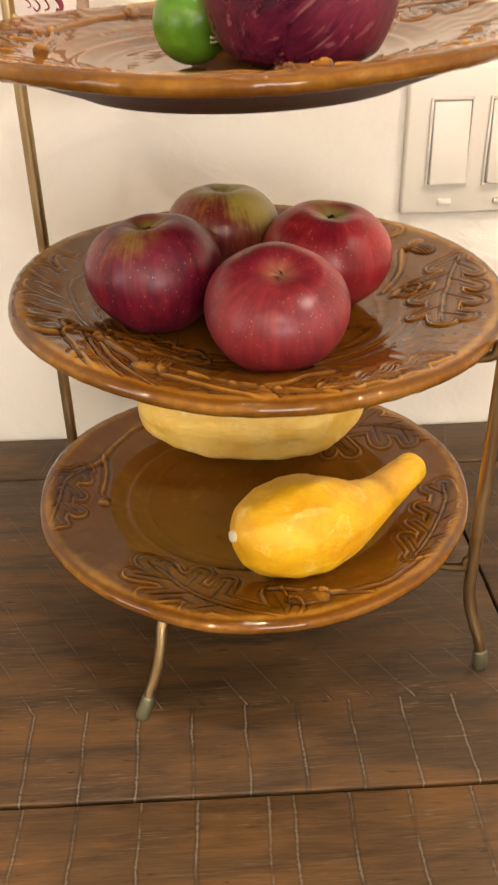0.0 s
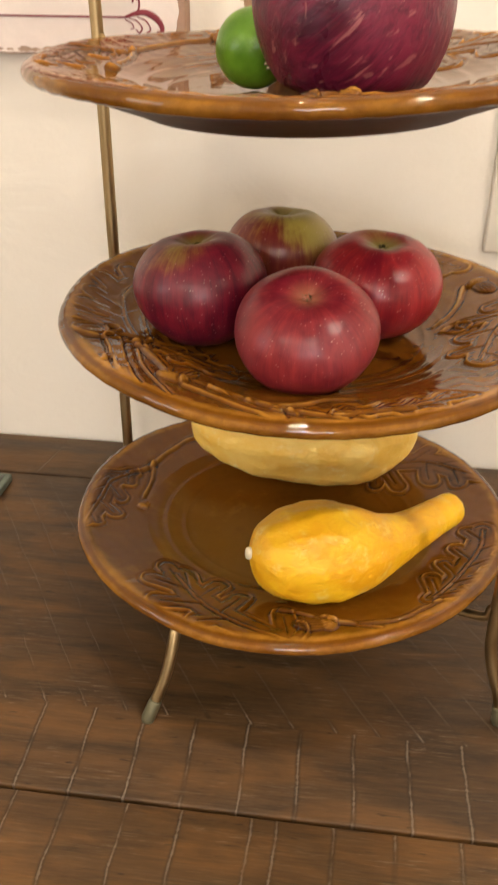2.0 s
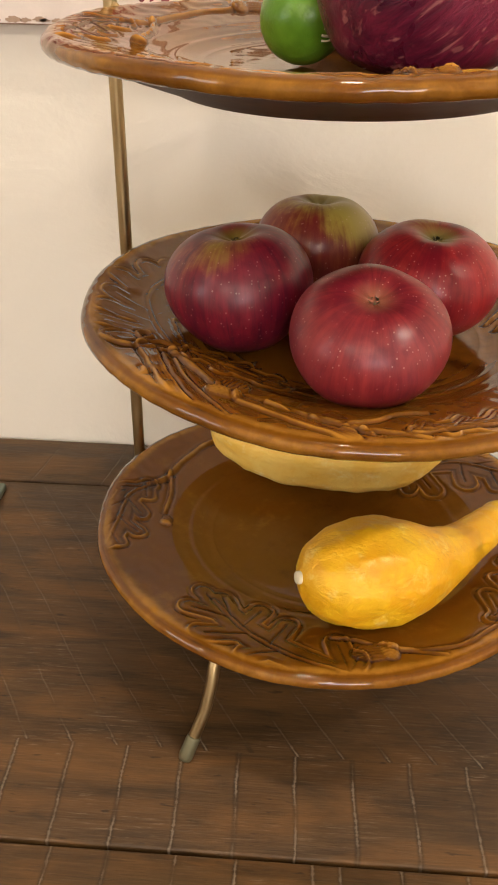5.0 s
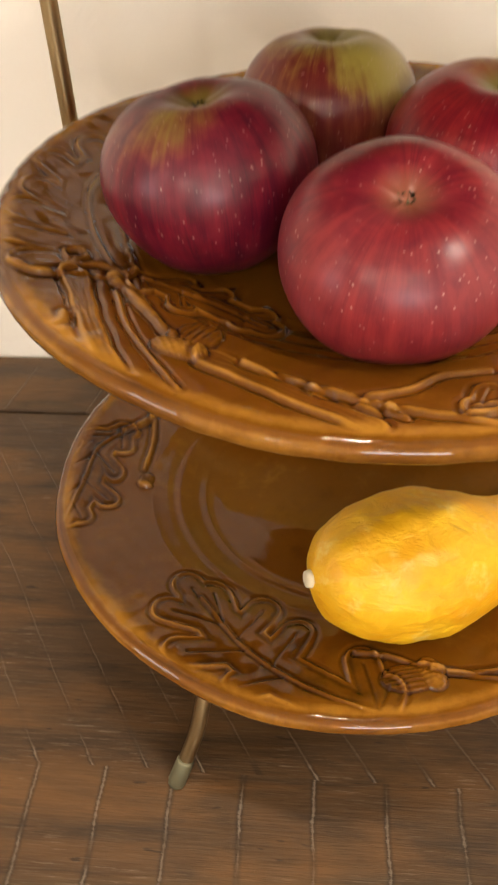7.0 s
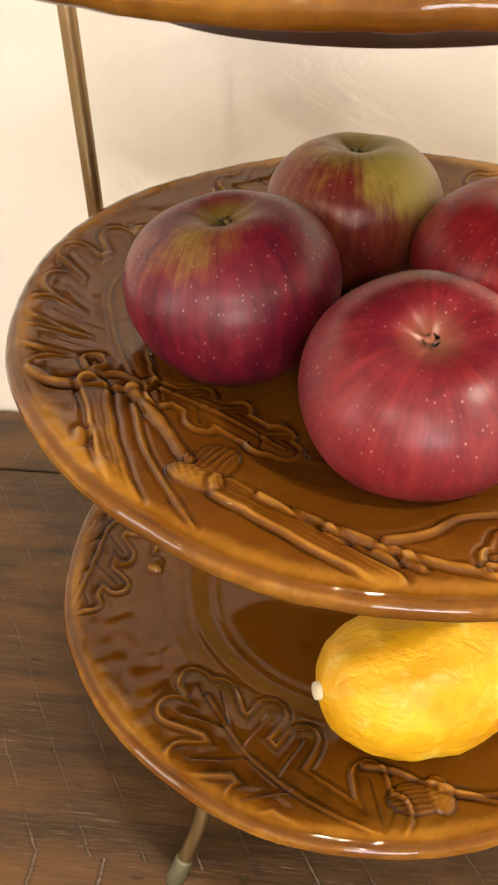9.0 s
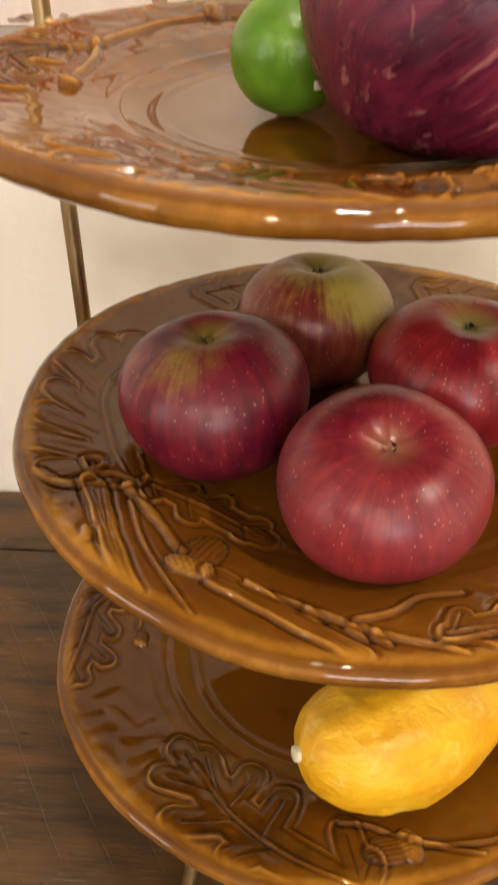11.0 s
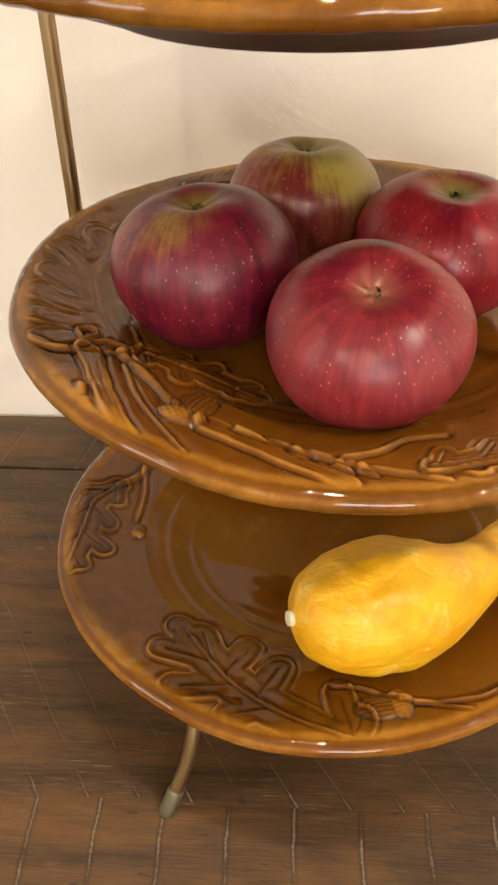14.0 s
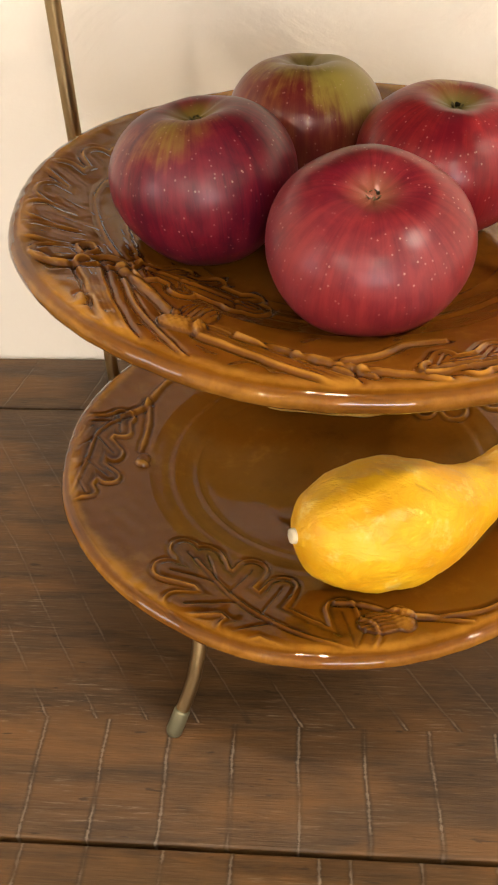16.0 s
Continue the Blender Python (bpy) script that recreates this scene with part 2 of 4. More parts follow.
def onion_material(name, deep, mid, light, streak, rough=0.30):
    """Papery skin with streaks from root to neck."""
    k = Mat(name)
    v = k.coords()
    st = k.noise(k.scaled(v, (300, 300, 14)), 1.0, 6, 0.75, 0.5)
    st2 = k.noise(k.scaled(v, (230, 230, 22), (4, 2, 1)), 1.0, 5, 0.7, 0.6)
    big = k.noise(v, 26, 3, 0.5, 0.6)
    col = k.mix(k.span(k.math("ADD", k.math("MULTIPLY", st, 0.55), k.math("MULTIPLY", big, 0.45)), 0.36, 0.62), deep, mid)
    col = k.mix(k.span(st2, 0.58, 0.67, 0, streak), col, light)
    col = k.mix(k.span(k.noise(k.scaled(v, (110, 110, 7), (1, 9, 3)), 1.0, 4, 0.7, 0.5), 0.60, 0.68, 0, 0.6), col, deep)
    col = k.mix(k.span(k.noise(k.scaled(v, (240, 240, 50), (7, 1, 1)), 1.0, 3), 0.66, 0.72, 0, streak), col, light)
    torn = k.span(k.noise(k.scaled(v, (85, 85, 40), (2, 6, 4)), 1.0, 3, 0.5, 0.8), 0.655, 0.685, 0, 0.75 * streak)
    col = k.mix(torn, col, light)
    nor = k.bump(st, 0.35, 0.0016)
    nor = k.bump(st2, 0.3, 0.002, nor)
    return k.done(col, k.span(big, 0.3, 0.7, rough, rough + 0.15), normal=nor, spec=0.4)


def lime_material():
    k = Mat("lime_skin")
    v = k.coords()
    n = k.noise(v, 45, 3)
    col = k.mix(k.span(n, 0.3, 0.7), (0.080, 0.20, 0.010), (0.17, 0.35, 0.028))
    nor = k.bump(k.span(k.cells(v, 520), 0.0, 0.5), 0.12, 0.0010)
    return k.done(col, 0.30, normal=nor, spec=0.5, sub=0.08, sub_r=(0.5, 1, 0.1))


def sign_paint(name, colour, worn):
    """Chalky paint over a board, scuffed through in flakes."""
    k = Mat(name)
    v = k.coords()
    n = k.noise(v, 30, 5, 0.65, 0.4)
    col = k.mix(k.span(n, 0.4, 0.7, 0, 0.5), colour, tuple(min(1, c * 1.15 + 0.02) for c in colour))
    col = k.mix(k.span(k.noise(k.scaled(v, (1, 1, 2.2)), 85, 5, 0.7), 0.66, 0.72, 0, worn), col, (0.75, 0.66, 0.60))
    return k.done(col, 0.6, normal=k.bump(n, 0.2, 0.001), spec=0.3)


M_WALL = wall_material()
M_GLAZE = glaze_material()
M_BRASS = brass_material()
M_FERRULE = plain("dull_grey_metal", (0.20, 0.185, 0.11), 0.5, 0.7)
M_PLATE = plain("ivory_plastic", (0.72, 0.66, 0.56), 0.35, vary=0.03, scale=20)
M_GAP_SHADE = plain("shadow_gap", (0.20, 0.17, 0.13), 0.6)
M_SQUASH = squash_material("yellow_squash_skin", (0.80, 0.47, 0.014), (0.84, 0.62, 0.15), (0.74, 0.36, 0.008), 0.42)
M_PALE = squash_material("pale_squash_skin", (0.84, 0.59, 0.15), (0.88, 0.74, 0.36), (0.80, 0.49, 0.08), 0.5)
M_CREAM = plain("dried_stem", (0.66, 0.58, 0.40), 0.7, bump=0.3)
M_RED_ONION = onion_material("red_onion_skin", (0.050, 0.003, 0.017), (0.180, 0.014, 0.042), (0.46, 0.19, 0.17), 0.48, 0.25)
M_YEL_ONION = onion_material("yellow_onion_skin", (0.54, 0.31, 0.16), (0.70, 0.46, 0.28), (0.80, 0.62, 0.44), 0.4, 0.4)
M_FLAKE = onion_material("dry_onion_flake", (0.46, 0.29, 0.16), (0.66, 0.49, 0.30), (0.78, 0.66, 0.47), 0.5, 0.5)
M_NECK = onion_material("dry_onion_neck", (0.30, 0.15, 0.13), (0.62, 0.47, 0.39), (0.80, 0.70, 0.60), 0.8, 0.6)
M_CALYX = plain("dried_calyx", (0.15, 0.125, 0.055), 0.8, vary=0.5, scale=300)
M_LIME = lime_material()
M_STICKER = plain("white_sticker", (0.78, 0.78, 0.80), 0.35, vary=0.03)
M_ORANGE = plain("orange_print", (0.75, 0.30, 0.03), 0.35, vary=0.05)
M_GREY = plain("grey_print", (0.20, 0.20, 0.20), 0.4, vary=0.05)
M_GREENPRINT = plain("green_print", (0.05, 0.20, 0.08), 0.4, vary=0.05)
M_BLACK = plain("black_print", (0.03, 0.03, 0.03), 0.4, vary=0.05)
M_SIGN = sign_paint("white_sign_paint", (0.74, 0.64, 0.58), 0.15)
M_MAROON = sign_paint("maroon_sign_paint", (0.20, 0.028, 0.040), 0.25)
M_RED = sign_paint("red_sign_paint", (0.34, 0.030, 0.030), 0.30)
M_INK = sign_paint("grey_script_paint", (0.42, 0.35, 0.33), 0.3)
M_BAREWOOD = plain("bare_sign_edge", (0.36, 0.22, 0.15), 0.7, vary=0.3, scale=90)
M_CHIP = plain("bare_wood_chip", (0.40, 0.27, 0.19), 0.7, vary=0.3, scale=120)
M_TRIVET = plain("dark_green_tile", (0.035, 0.05, 0.035), 0.15, vary=0.35, scale=70)
M_TRIVET_EDGE = plain("grey_green_tile_edge", (0.13, 0.16, 0.12), 0.2, vary=0.1)
M_TRIVET_PRINT = plain("cream_tile_print", (0.55, 0.46, 0.30), 0.2, vary=0.1)
M_CEIL = plain("white_ceiling_paint", (0.78, 0.74, 0.68), 0.8, vary=0.03, scale=4)
M_FLOOR = plain("brown_floor_boards", (0.20, 0.12, 0.07), 0.4, vary=0.25, scale=12)
M_BASE = plain("dark_stained_table_base", (0.10, 0.055, 0.03), 0.5, vary=0.3, scale=20)
M_PLAQUE = plain("dark_brown_plaque", (0.045, 0.032, 0.026), 0.5, vary=0.2, scale=80)
M_TRIM = plain("white_lamp_trim", (0.8, 0.78, 0.74), 0.4, vary=0.02)


# ---- mesh helpers ----
def thing(name, at, label, category, group="", kind=""):
    ob = new(name)
    ob.empty_display_size = 0.02
    ob.location = at
    return tagged(ob, label, category, group, kind)


def mesh_object(name, verts, faces, mat, smooth=True):
    me = bpy.data.meshes.new(name)
    me.from_pydata([tuple(v) for v in verts], [], faces)
    me.materials.append(mat)
    me.polygons.foreach_set("use_smooth", [smooth] * len(me.polygons))
    me.update()
    return new(name, me)


def part(name, bm, mat, parent=None, label="", smooth=True):
    me = bpy.data.meshes.new(name)
    bmesh.ops.recalc_face_normals(bm, faces=bm.faces)
    bm.to_mesh(me)
    bm.free()
    me.materials.append(mat)
    me.polygons.foreach_set("use_smooth", [smooth] * len(me.polygons))
    ob = new(name, me)
    if parent is not None:
        ob.parent = parent
    if label:
        ob["label"] = label
    return ob


def box_bm(x0, x1, y0, y1, z0, z1, bevel=0.0, seg=2, jitter=0.0):
    bm = bmesh.new()
    bmesh.ops.create_cube(bm, size=1)
    for v in bm.verts:
        v.co = Vector((x0 + (v.co.x + 0.5) * (x1 - x0), y0 + (v.co.y + 0.5) * (y1 - y0), z0 + (v.co.z + 0.5) * (z1 - z0)))
    if bevel:
        bmesh.ops.bevel(bm, geom=bm.edges[:], offset=bevel, segments=seg, profile=0.5, affect="EDGES")
    return bm


def smooth_path(pts, n):
    """Catmull-Rom through the points, n points in all."""
    p = [np.array(q, float) for q in pts]
    p = [2 * p[0] - p[1]] + p + [2 * p[-1] - p[-2]]
    out = []
    for s in np.linspace(0, len(p) - 3 - 1e-9, n):
        i = int(s)
        f = s - i
        a, b, c, d = p[i:i + 4]
        out.append(0.5 * (2 * b + (c - a) * f + (2 * a - 5 * b + 4 * c - d) * f * f + (3 * b - a - 3 * c + d) * f ** 3))
    return np.array(out)


def tube_bm(path, radii, sides=16, bumps=None):
    """A round bar along a path with a radius at each point, capped."""
    bm = bmesh.new()
    path = np.array(path, float)
    tang = np.gradient(path, axis=0)
    tang /= np.linalg.norm(tang, axis=1)[:, None]
    side = np.cross(tang[0], (0.013, 0.021, 1.0) if abs(tang[0][2]) < 0.9 else (1.0, 0.02, 0.01))
    rings = []
    for i, (p, t) in enumerate(zip(path, tang)):
        side = side - t * np.dot(side, t)
        side /= np.linalg.norm(side)
        up = np.cross(t, side)
        ring = []
        for j in range(sides):
            a = 2 * math.pi * j / sides
            r = radii[i] * (bumps(i / (len(path) - 1), a) if bumps else 1)
            ring.append(bm.verts.new(p + r * (math.cos(a) * side + math.sin(a) * up)))
        rings.append(ring)
    for a, b in zip(rings, rings[1:]):
        for j in range(sides):
            bm.faces.new((a[j], a[(j + 1) % sides], b[(j + 1) % sides], b[j]))
    bm.faces.new(rings[0][::-1]), bm.faces.new(rings[-1])
    return bm


def lathe_bm(profile, sides=48):
    """A turned shape from (radius, height) pairs."""
    bm = bmesh.new()
    rings = []
    for r, z in profile:
        rings.append([bm.verts.new((r * math.cos(2 * math.pi * j / sides), r * math.sin(2 * math.pi * j / sides), z)) for j in range(sides)])
    for a, b in zip(rings, rings[1:]):
        for j in range(sides):
            bm.faces.new((a[j], a[(j + 1) % sides], b[(j + 1) % sides], b[j]))
    bm.faces.new(rings[0][::-1]), bm.faces.new(rings[-1])
    return bm


def letters(name, text, size, mat, parent, m, depth=0.0004, squeeze=1.0, label="", shear=0.0, offset=0.0):
    """Raised writing from the built-in font, as a mesh; m places its baseline centre."""
    cu = bpy.data.curves.new(name, "FONT")
    cu.body, cu.size, cu.align_x, cu.extrude, cu.shear, cu.offset = text, size, "CENTER", depth, shear, offset
    cu.resolution_u = 4
    tmp = new(name + "_source", cu)
    bpy.context.view_layer.update()
    me = bpy.data.meshes.new_from_object(tmp.evaluated_get(bpy.context.evaluated_depsgraph_get()))
    bpy.data.objects.remove(tmp)
    me.transform(m @ Matrix.Diagonal((squeeze, 1, 1, 1)))
    me.name = name
    me.materials.clear()
    me.materials.append(mat)
    ob = new(name, me)
    ob.parent = parent
    if label:
        ob["label"] = label
    return ob


# ---- the room that closes the place ----
X0, X1, Y0 = -2.4, 2.4, -3.2


def setting(name, bounds, mat, label, category):
    ob = part(name, box_bm(*bounds), mat, smooth=False)
    return tagged(ob, label, category, kind="structure")


setting("wall_north", (X0 - 0.1, X1 + 0.1, WALL_Y, WALL_Y + 0.1, -TABLE_H - 0.1, CEIL + 0.1), M_WALL, "cream painted plaster wall with soft trowel marks", "wall")

def holed(name, wall, c, hw, z0, z1, label):
    """A wall with an opening for an added window, of four butted blocks in one mesh."""
    bm = bmesh.new()
    lo, hi = -TABLE_H - 0.1, CEIL + 0.1
    ends = (Y0, WALL_Y) if wall == "west" else (X0 - 0.1, X1 + 0.1)
    for a0, a1, b0, b1 in ((ends[0], c - hw, lo, hi), (c + hw, ends[1], lo, hi), (c - hw, c + hw, lo, z0), (c - hw, c + hw, z1, hi)):
        p = box_bm(X0 - 0.1, X0, a0, a1, b0, b1) if wall == "west" else box_bm(a0, a1, Y0 - 0.1, Y0, b0, b1)
        me = bpy.data.meshes.new("block")
        p.to_mesh(me)
        p.free()
        bm.from_mesh(me)
        bpy.data.meshes.remove(me)
    return tagged(part(name, bm, M_WALL, smooth=False), label, "wall", kind="structure")


def window(name, wall, c, hw, z0, z1):
    t = thing(name, (X0 - 0.05, c, z0) if wall == "west" else (c, Y0 - 0.05, z0), "unseen white framed window, added to hold a fill lamp", "window", kind="structure")
    if wall == "south":
        t.rotation_euler.z = radians(90)
    h, e = z1 - z0, 0.04
    for y0, y1, q0, q1 in ((-hw, -hw + e, 0, h), (hw - e, hw, 0, h), (-hw + e, hw - e, 0, e), (-hw + e, hw - e, h - e, h), (-0.015, 0.015, e, h - e)):
        part("window_frame", box_bm(0.022, 0.048, y0, y1, q0, q1, 0.003), M_TRIM, t)


# unseen windows, added only to frame the fill lamps
for i, (wall, c, hw, z0, z1) in enumerate(FILL_WINDOWS):
    holed("wall_" + wall, wall, c, hw, z0, z1, "cream painted plaster wall with an added window")
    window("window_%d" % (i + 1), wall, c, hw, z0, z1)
setting("wall_east", (X1, X1 + 0.1, Y0, WALL_Y, -TABLE_H - 0.1, CEIL + 0.1), M_WALL, "cream painted plaster wall", "wall")
setting("floor", (X0, X1, Y0, WALL_Y, -TABLE_H - 0.1, -TABLE_H), M_FLOOR, "brown wooden floor under the table", "floor")
setting("ceiling", (X0, X1, Y0, WALL_Y, CEIL, CEIL + 0.1), M_CEIL, "plain white painted ceiling", "ceiling")

# rings round the ceiling lamps
first = None
for lx, ly, lw in LAMPS:
    m = pose(lx, ly, CEIL)
    if first is None:
        first = part("ceiling_light", lathe_bm([(0.070, -0.012), (0.090, -0.010), (0.094, -0.003), (0.094, 0.0), (0.068, 0.0)], 40), M_TRIM)
        tagged(first, "white round trim ring of a recessed ceiling light", "ceiling light", "recessed ceiling lights")
        first.matrix_world = m
    else:
        copy_thing(first, m)


# ---- table ----
def build_table():
    t = thing("wooden_table", (0, 0, 0), "dark brown rough-sawn plank table against the wall", "table")
    tone = (0.096, 0.0490, 0.0160)
    m_a = wood_material("sawn_board_middle", tone, 0.0075, 0.0322, 0.0, 0.365, 0.65, 0.115, 0.0262)
    m_b = wood_material("sawn_board_near", tuple(c * 1.12 for c in tone), 0.000, 0.0322, 0.08, marks=0.9, cuts=(-0.248, -0.215, -0.183, -0.150, -0.118, -0.088, -0.053, -0.022, 0.017, 0.031, 0.062, 0.095, 0.130, 0.161, 0.194, 0.229))
    m_c = wood_material("sawn_board_back", tuple(c * 0.72 for c in tone), 0.012, 0.060, -0.2, marks=0.4)
    m_d = wood_material("sawn_board_side", tuple(c * 0.85 for c in tone), 0.03, 0.041, 0.3, marks=0.6)
    TH = 0.032
    gap = 0.0010

    def plank(x0, x1, y0, y1, mat, top=0.0):
        part("plank", box_bm(x0 + gap, x1 - gap, y0 + gap, y1 - gap, -TH, top, 0.0012, 2), mat, t)

    plank(-1.0, 0.1868, 0.3015, 0.6255, m_a)
    plank(0.1868, 1.0, 0.3015, 0.6255, m_d)
    plank(-1.0, 1.0, 0.12, 0.3015, m_b, -0.0006)
    plank(-1.0, 1.0, -0.06, 0.12, m_a, -0.0003)
    plank(-1.0, 1.0, 0.6255, 0.6925, m_c, 0.0008)
    part("apron", box_bm(-0.94, 0.94, -0.02, 0.66, -0.14, -TH - 0.0005, 0.003), M_BASE, t)
    for x in (-0.92, 0.92):
        for y in (0.0, 0.64):
            part("leg", box_bm(x - 0.04, x + 0.04, y - 0.04, y + 0.04, -TABLE_H, -0.14, 0.004), M_BASE, t)


build_table()


# ---- tile trivet at the back of the table ----
def build_trivet():
    t = thing("trivet", (-0.2915, 0.5605, 0), "dark green glossy decorated tile lying flat on the table", "trivet")
    t.rotation_euler.z = radians(-1.5)
    part("tile", box_bm(-0.052, 0.052, -0.052, 0.052, 0.0, 0.008, 0.002, 3), M_TRIVET_EDGE, t, "grey-green tile edge")
    part("face", box_bm(-0.047, 0.047, -0.047, 0.047, 0.0078, 0.0086, 0.0003, 1), M_TRIVET, t)
    bm = bmesh.new()
    ring = []
    for i in range(24):
        a = 2 * math.pi * i / 24
        r = 0.014 * (1 + 0.25 * math.sin(3 * a) + 0.12 * math.sin(7 * a + 1))
        ring.append((0.034 + r * 0.75 * math.cos(a), -0.002 + r * math.sin(a)))
    lo = [bm.verts.new((x, y, 0.0084)) for x, y in ring]
    hi = [bm.verts.new((x, y, 0.0089)) for x, y in ring]
    bm.faces.new(hi)
    for i in range(24):
        bm.faces.new((lo[i], lo[(i + 1) % 24], hi[(i + 1) % 24], hi[i]))
    part("motif", bm, M_TRIVET_PRINT, t, "cream painted motif")


build_trivet()


# ---- wall switch ----
def build_switch():
    x0, z0, w, h = 0.1525, 0.2030, 0.1165, 0.1130
    t = thing("light_switch", (x0 + w / 2, WALL_Y, z0 + h / 2), "ivory two-gang rocker light switch on the wall", "light switch")
    part("cover_plate", box_bm(-w / 2, w / 2, -0.0065, 0.0005, -h / 2, h / 2, 0.0028, 4), M_PLATE, t)
    for cx in (-0.0230, 0.0230):
        cz = 0.0
        fr = bmesh.new()
        for a in (box_bm(cx - 0.0172, cx - 0.0150, -0.0082, -0.006, cz - 0.0340, cz + 0.0340, 0.0005),
                  box_bm(cx + 0.0150, cx + 0.0172, -0.0082, -0.006, cz - 0.0340, cz + 0.0340, 0.0005),
                  box_bm(cx - 0.0150, cx + 0.0150, -0.0082, -0.006, cz + 0.0318, cz + 0.0340, 0.0005),
                  box_bm(cx - 0.0150, cx + 0.0150, -0.0082, -0.006, cz - 0.0340, cz - 0.0318, 0.0005)):
            me = bpy.data.meshes.new("piece")
            a.to_mesh(me)
            a.free()
            fr.from_mesh(me)
            bpy.data.meshes.remove(me)
        part("bezel", fr, M_PLATE, t, smooth=False)
        # a dark sheet puts the shade of the gap round the rocker into colour
        part("gap", box_bm(cx - 0.0150, cx + 0.0150, -0.0068, -0.0062, cz - 0.0318, cz + 0.0318), M_GAP_SHADE, t, "dark sheet standing in for shade in the rocker's gap", smooth=False)
        bm = box_bm(cx - 0.0144, cx + 0.0144, -0.0100, -0.0064, cz - 0.0310, cz + 0.0310, 0.0008, 3)
        for v in bm.verts:
            if v.co.y < -0.008:
                v.co.y += 0.0026 * (v.co.z - cz) / 0.031
        part("rocker", bm, M_PLATE, t)
        part("tab", box_bm(cx - 0.0055, cx + 0.0055, -0.0082, -0.006, -h / 2 + 0.0075, -h / 2 + 0.0125, 0.0006), M_PLATE, t)


build_switch()


# ---- small plaque above the stand ----
def build_plaque():
    t = thing("wall_plaque", (0.078, WALL_Y, 0.4916), "small dark brown plaque with rounded corners on the wall", "wall plaque")
    bm = box_bm(-0.0195, 0.0195, -0.009, 0.0005, 0.0, 0.058, 0.0, 1)
    bmesh.ops.bevel(bm, geom=[e for e in bm.edges if abs(e.verts[0].co.y - e.verts[1].co.y) > 0.005], offset=0.004, segments=4, profile=0.5, affect="EDGES")
    part("body", bm, M_PLAQUE, t, smooth=False)
    part("face", box_bm(-0.0170, 0.0170, -0.0100, -0.0088, 0.0030, 0.0550, 0.0004, 1), M_PLAQUE, t, smooth=False)


build_plaque()


# ---- wooden sign ----
def build_sign():
    cx, w, z0, h = -0.1835, 0.2015, 0.3440, 0.300
    th = 0.019
    t = thing("wall_sign", (cx, WALL_Y, z0 + h / 2), "distressed white and maroon wooden sign hung on the wall", "sign")
    rng = random.Random(4)
    front = -th
    # three boards side by side in height, with chipped right and lower edges
    cuts = [-h / 2, -0.028, 0.065, h / 2]
    for a, b in zip(cuts, cuts[1:]):
        part("board", box_bm(-w / 2, w / 2, -th, -0.0005, a + 0.0004, b - 0.0004, 0.0012, 2), M_BAREWOOD, t, "bare brown board", smooth=False)

    def sheet(name, outline, y, mat, label=""):
        bm = bmesh.new()
        f = [bm.verts.new((x, y, z)) for x, z in outline]
        g = [bm.verts.new((x, y + 0.0005, z)) for x, z in outline]
        bm.faces.new(f)
        n = len(outline)
        for i in range(n):
            bm.faces.new((f[i], g[i], g[(i + 1) % n], f[(i + 1) % n]))
        bmesh.ops.triangulate(bm, faces=[q for q in bm.faces if len(q.verts) > 4])
        return part(name, bm, mat, t, label, smooth=False)

    # white paint in thin level strips, worn back from the outer edge
    bm = bmesh.new()
    rows = []
    wear = 0.004
    for i in range(111):
        z = -h / 2 + 0.0014 + (h - 0.0028) * i / 110
        wear = min(max(wear + rng.gauss(0, 0.0011), 0.0022), 0.0075)
        x1 = w / 2 - wear
        rows.append([bm.verts.new((x, y, z)) for x, y in ((-w / 2 + 0.0012, front - 0.0005), (x1, front - 0.0005), (x1, front + 0.0006))])
    for a, b in zip(rows, rows[1:]):
        bm.faces.new((a[0], a[1], b[1], b[0]))
        bm.faces.new((a[1], a[2], b[2], b[1]))
    part("white_paint", bm, M_SIGN, t, "flaking white paint", smooth=False)
    # chips down to the bare wood along the lower edge
    for i in range(22):
        px_, pz_ = -w / 2 + 0.006 + (w - 0.018) * (i + rng.uniform(-0.4, 0.4)) / 21, -h / 2 + 0.0030 + abs(rng.gauss(0, 0.0016))
        ax_, az_ = rng.uniform(0.003, 0.0075), rng.uniform(0.0010, 0.0024)
        ring = []
        for q in range(18):
            a = 2 * math.pi * q / 18
            k = rng.uniform(0.55, 1.0)
            ring.append((min(max(px_ + ax_ * k * math.cos(a), -w / 2 + 0.0014), w / 2 - 0.0014), max(pz_ + az_ * k * math.sin(a), -h / 2 + 0.0014)))
        sheet("chip", ring, front - 0.0008, M_CHIP, "bare wood where the paint is chipped")
    # maroon band with a bowed lower edge
    zb = 0.4530 - (z0 + h / 2)
    band = []
    for i in range(41):
        x = -w / 2 + 0.001 + (w - 0.0095) * i / 40
        band.append((x, zb + 0.011 * (1 - (2 * i / 40 - 1) ** 2)))
    band += [(w / 2 - 0.0085 - abs(rng.gauss(0, 0.0012)), zb + 0.002 + (0.115) * i / 24) for i in range(25)]
    band += [(-w / 2 + 0.001, zb + 0.117)]
    sheet("maroon_band", band, front - 0.0010, M_MAROON, "maroon painted band")

    def at(x, z, lift=0.0012):
        return Matrix.Translation((x - cx, front - lift, z - (z0 + h / 2))) @ pose(0, 0, 0, 90)

    big = letters("lettering", "CIDER", 0.066, M_SIGN, t, at(-0.1590, 0.4600, 0.0016), 0.0003, 0.66, "white painted capitals", offset=0.0006)
    for v in big.data.vertices:
        v.co.z += 0.008 * (1 - (v.co.x / 0.1) ** 2)
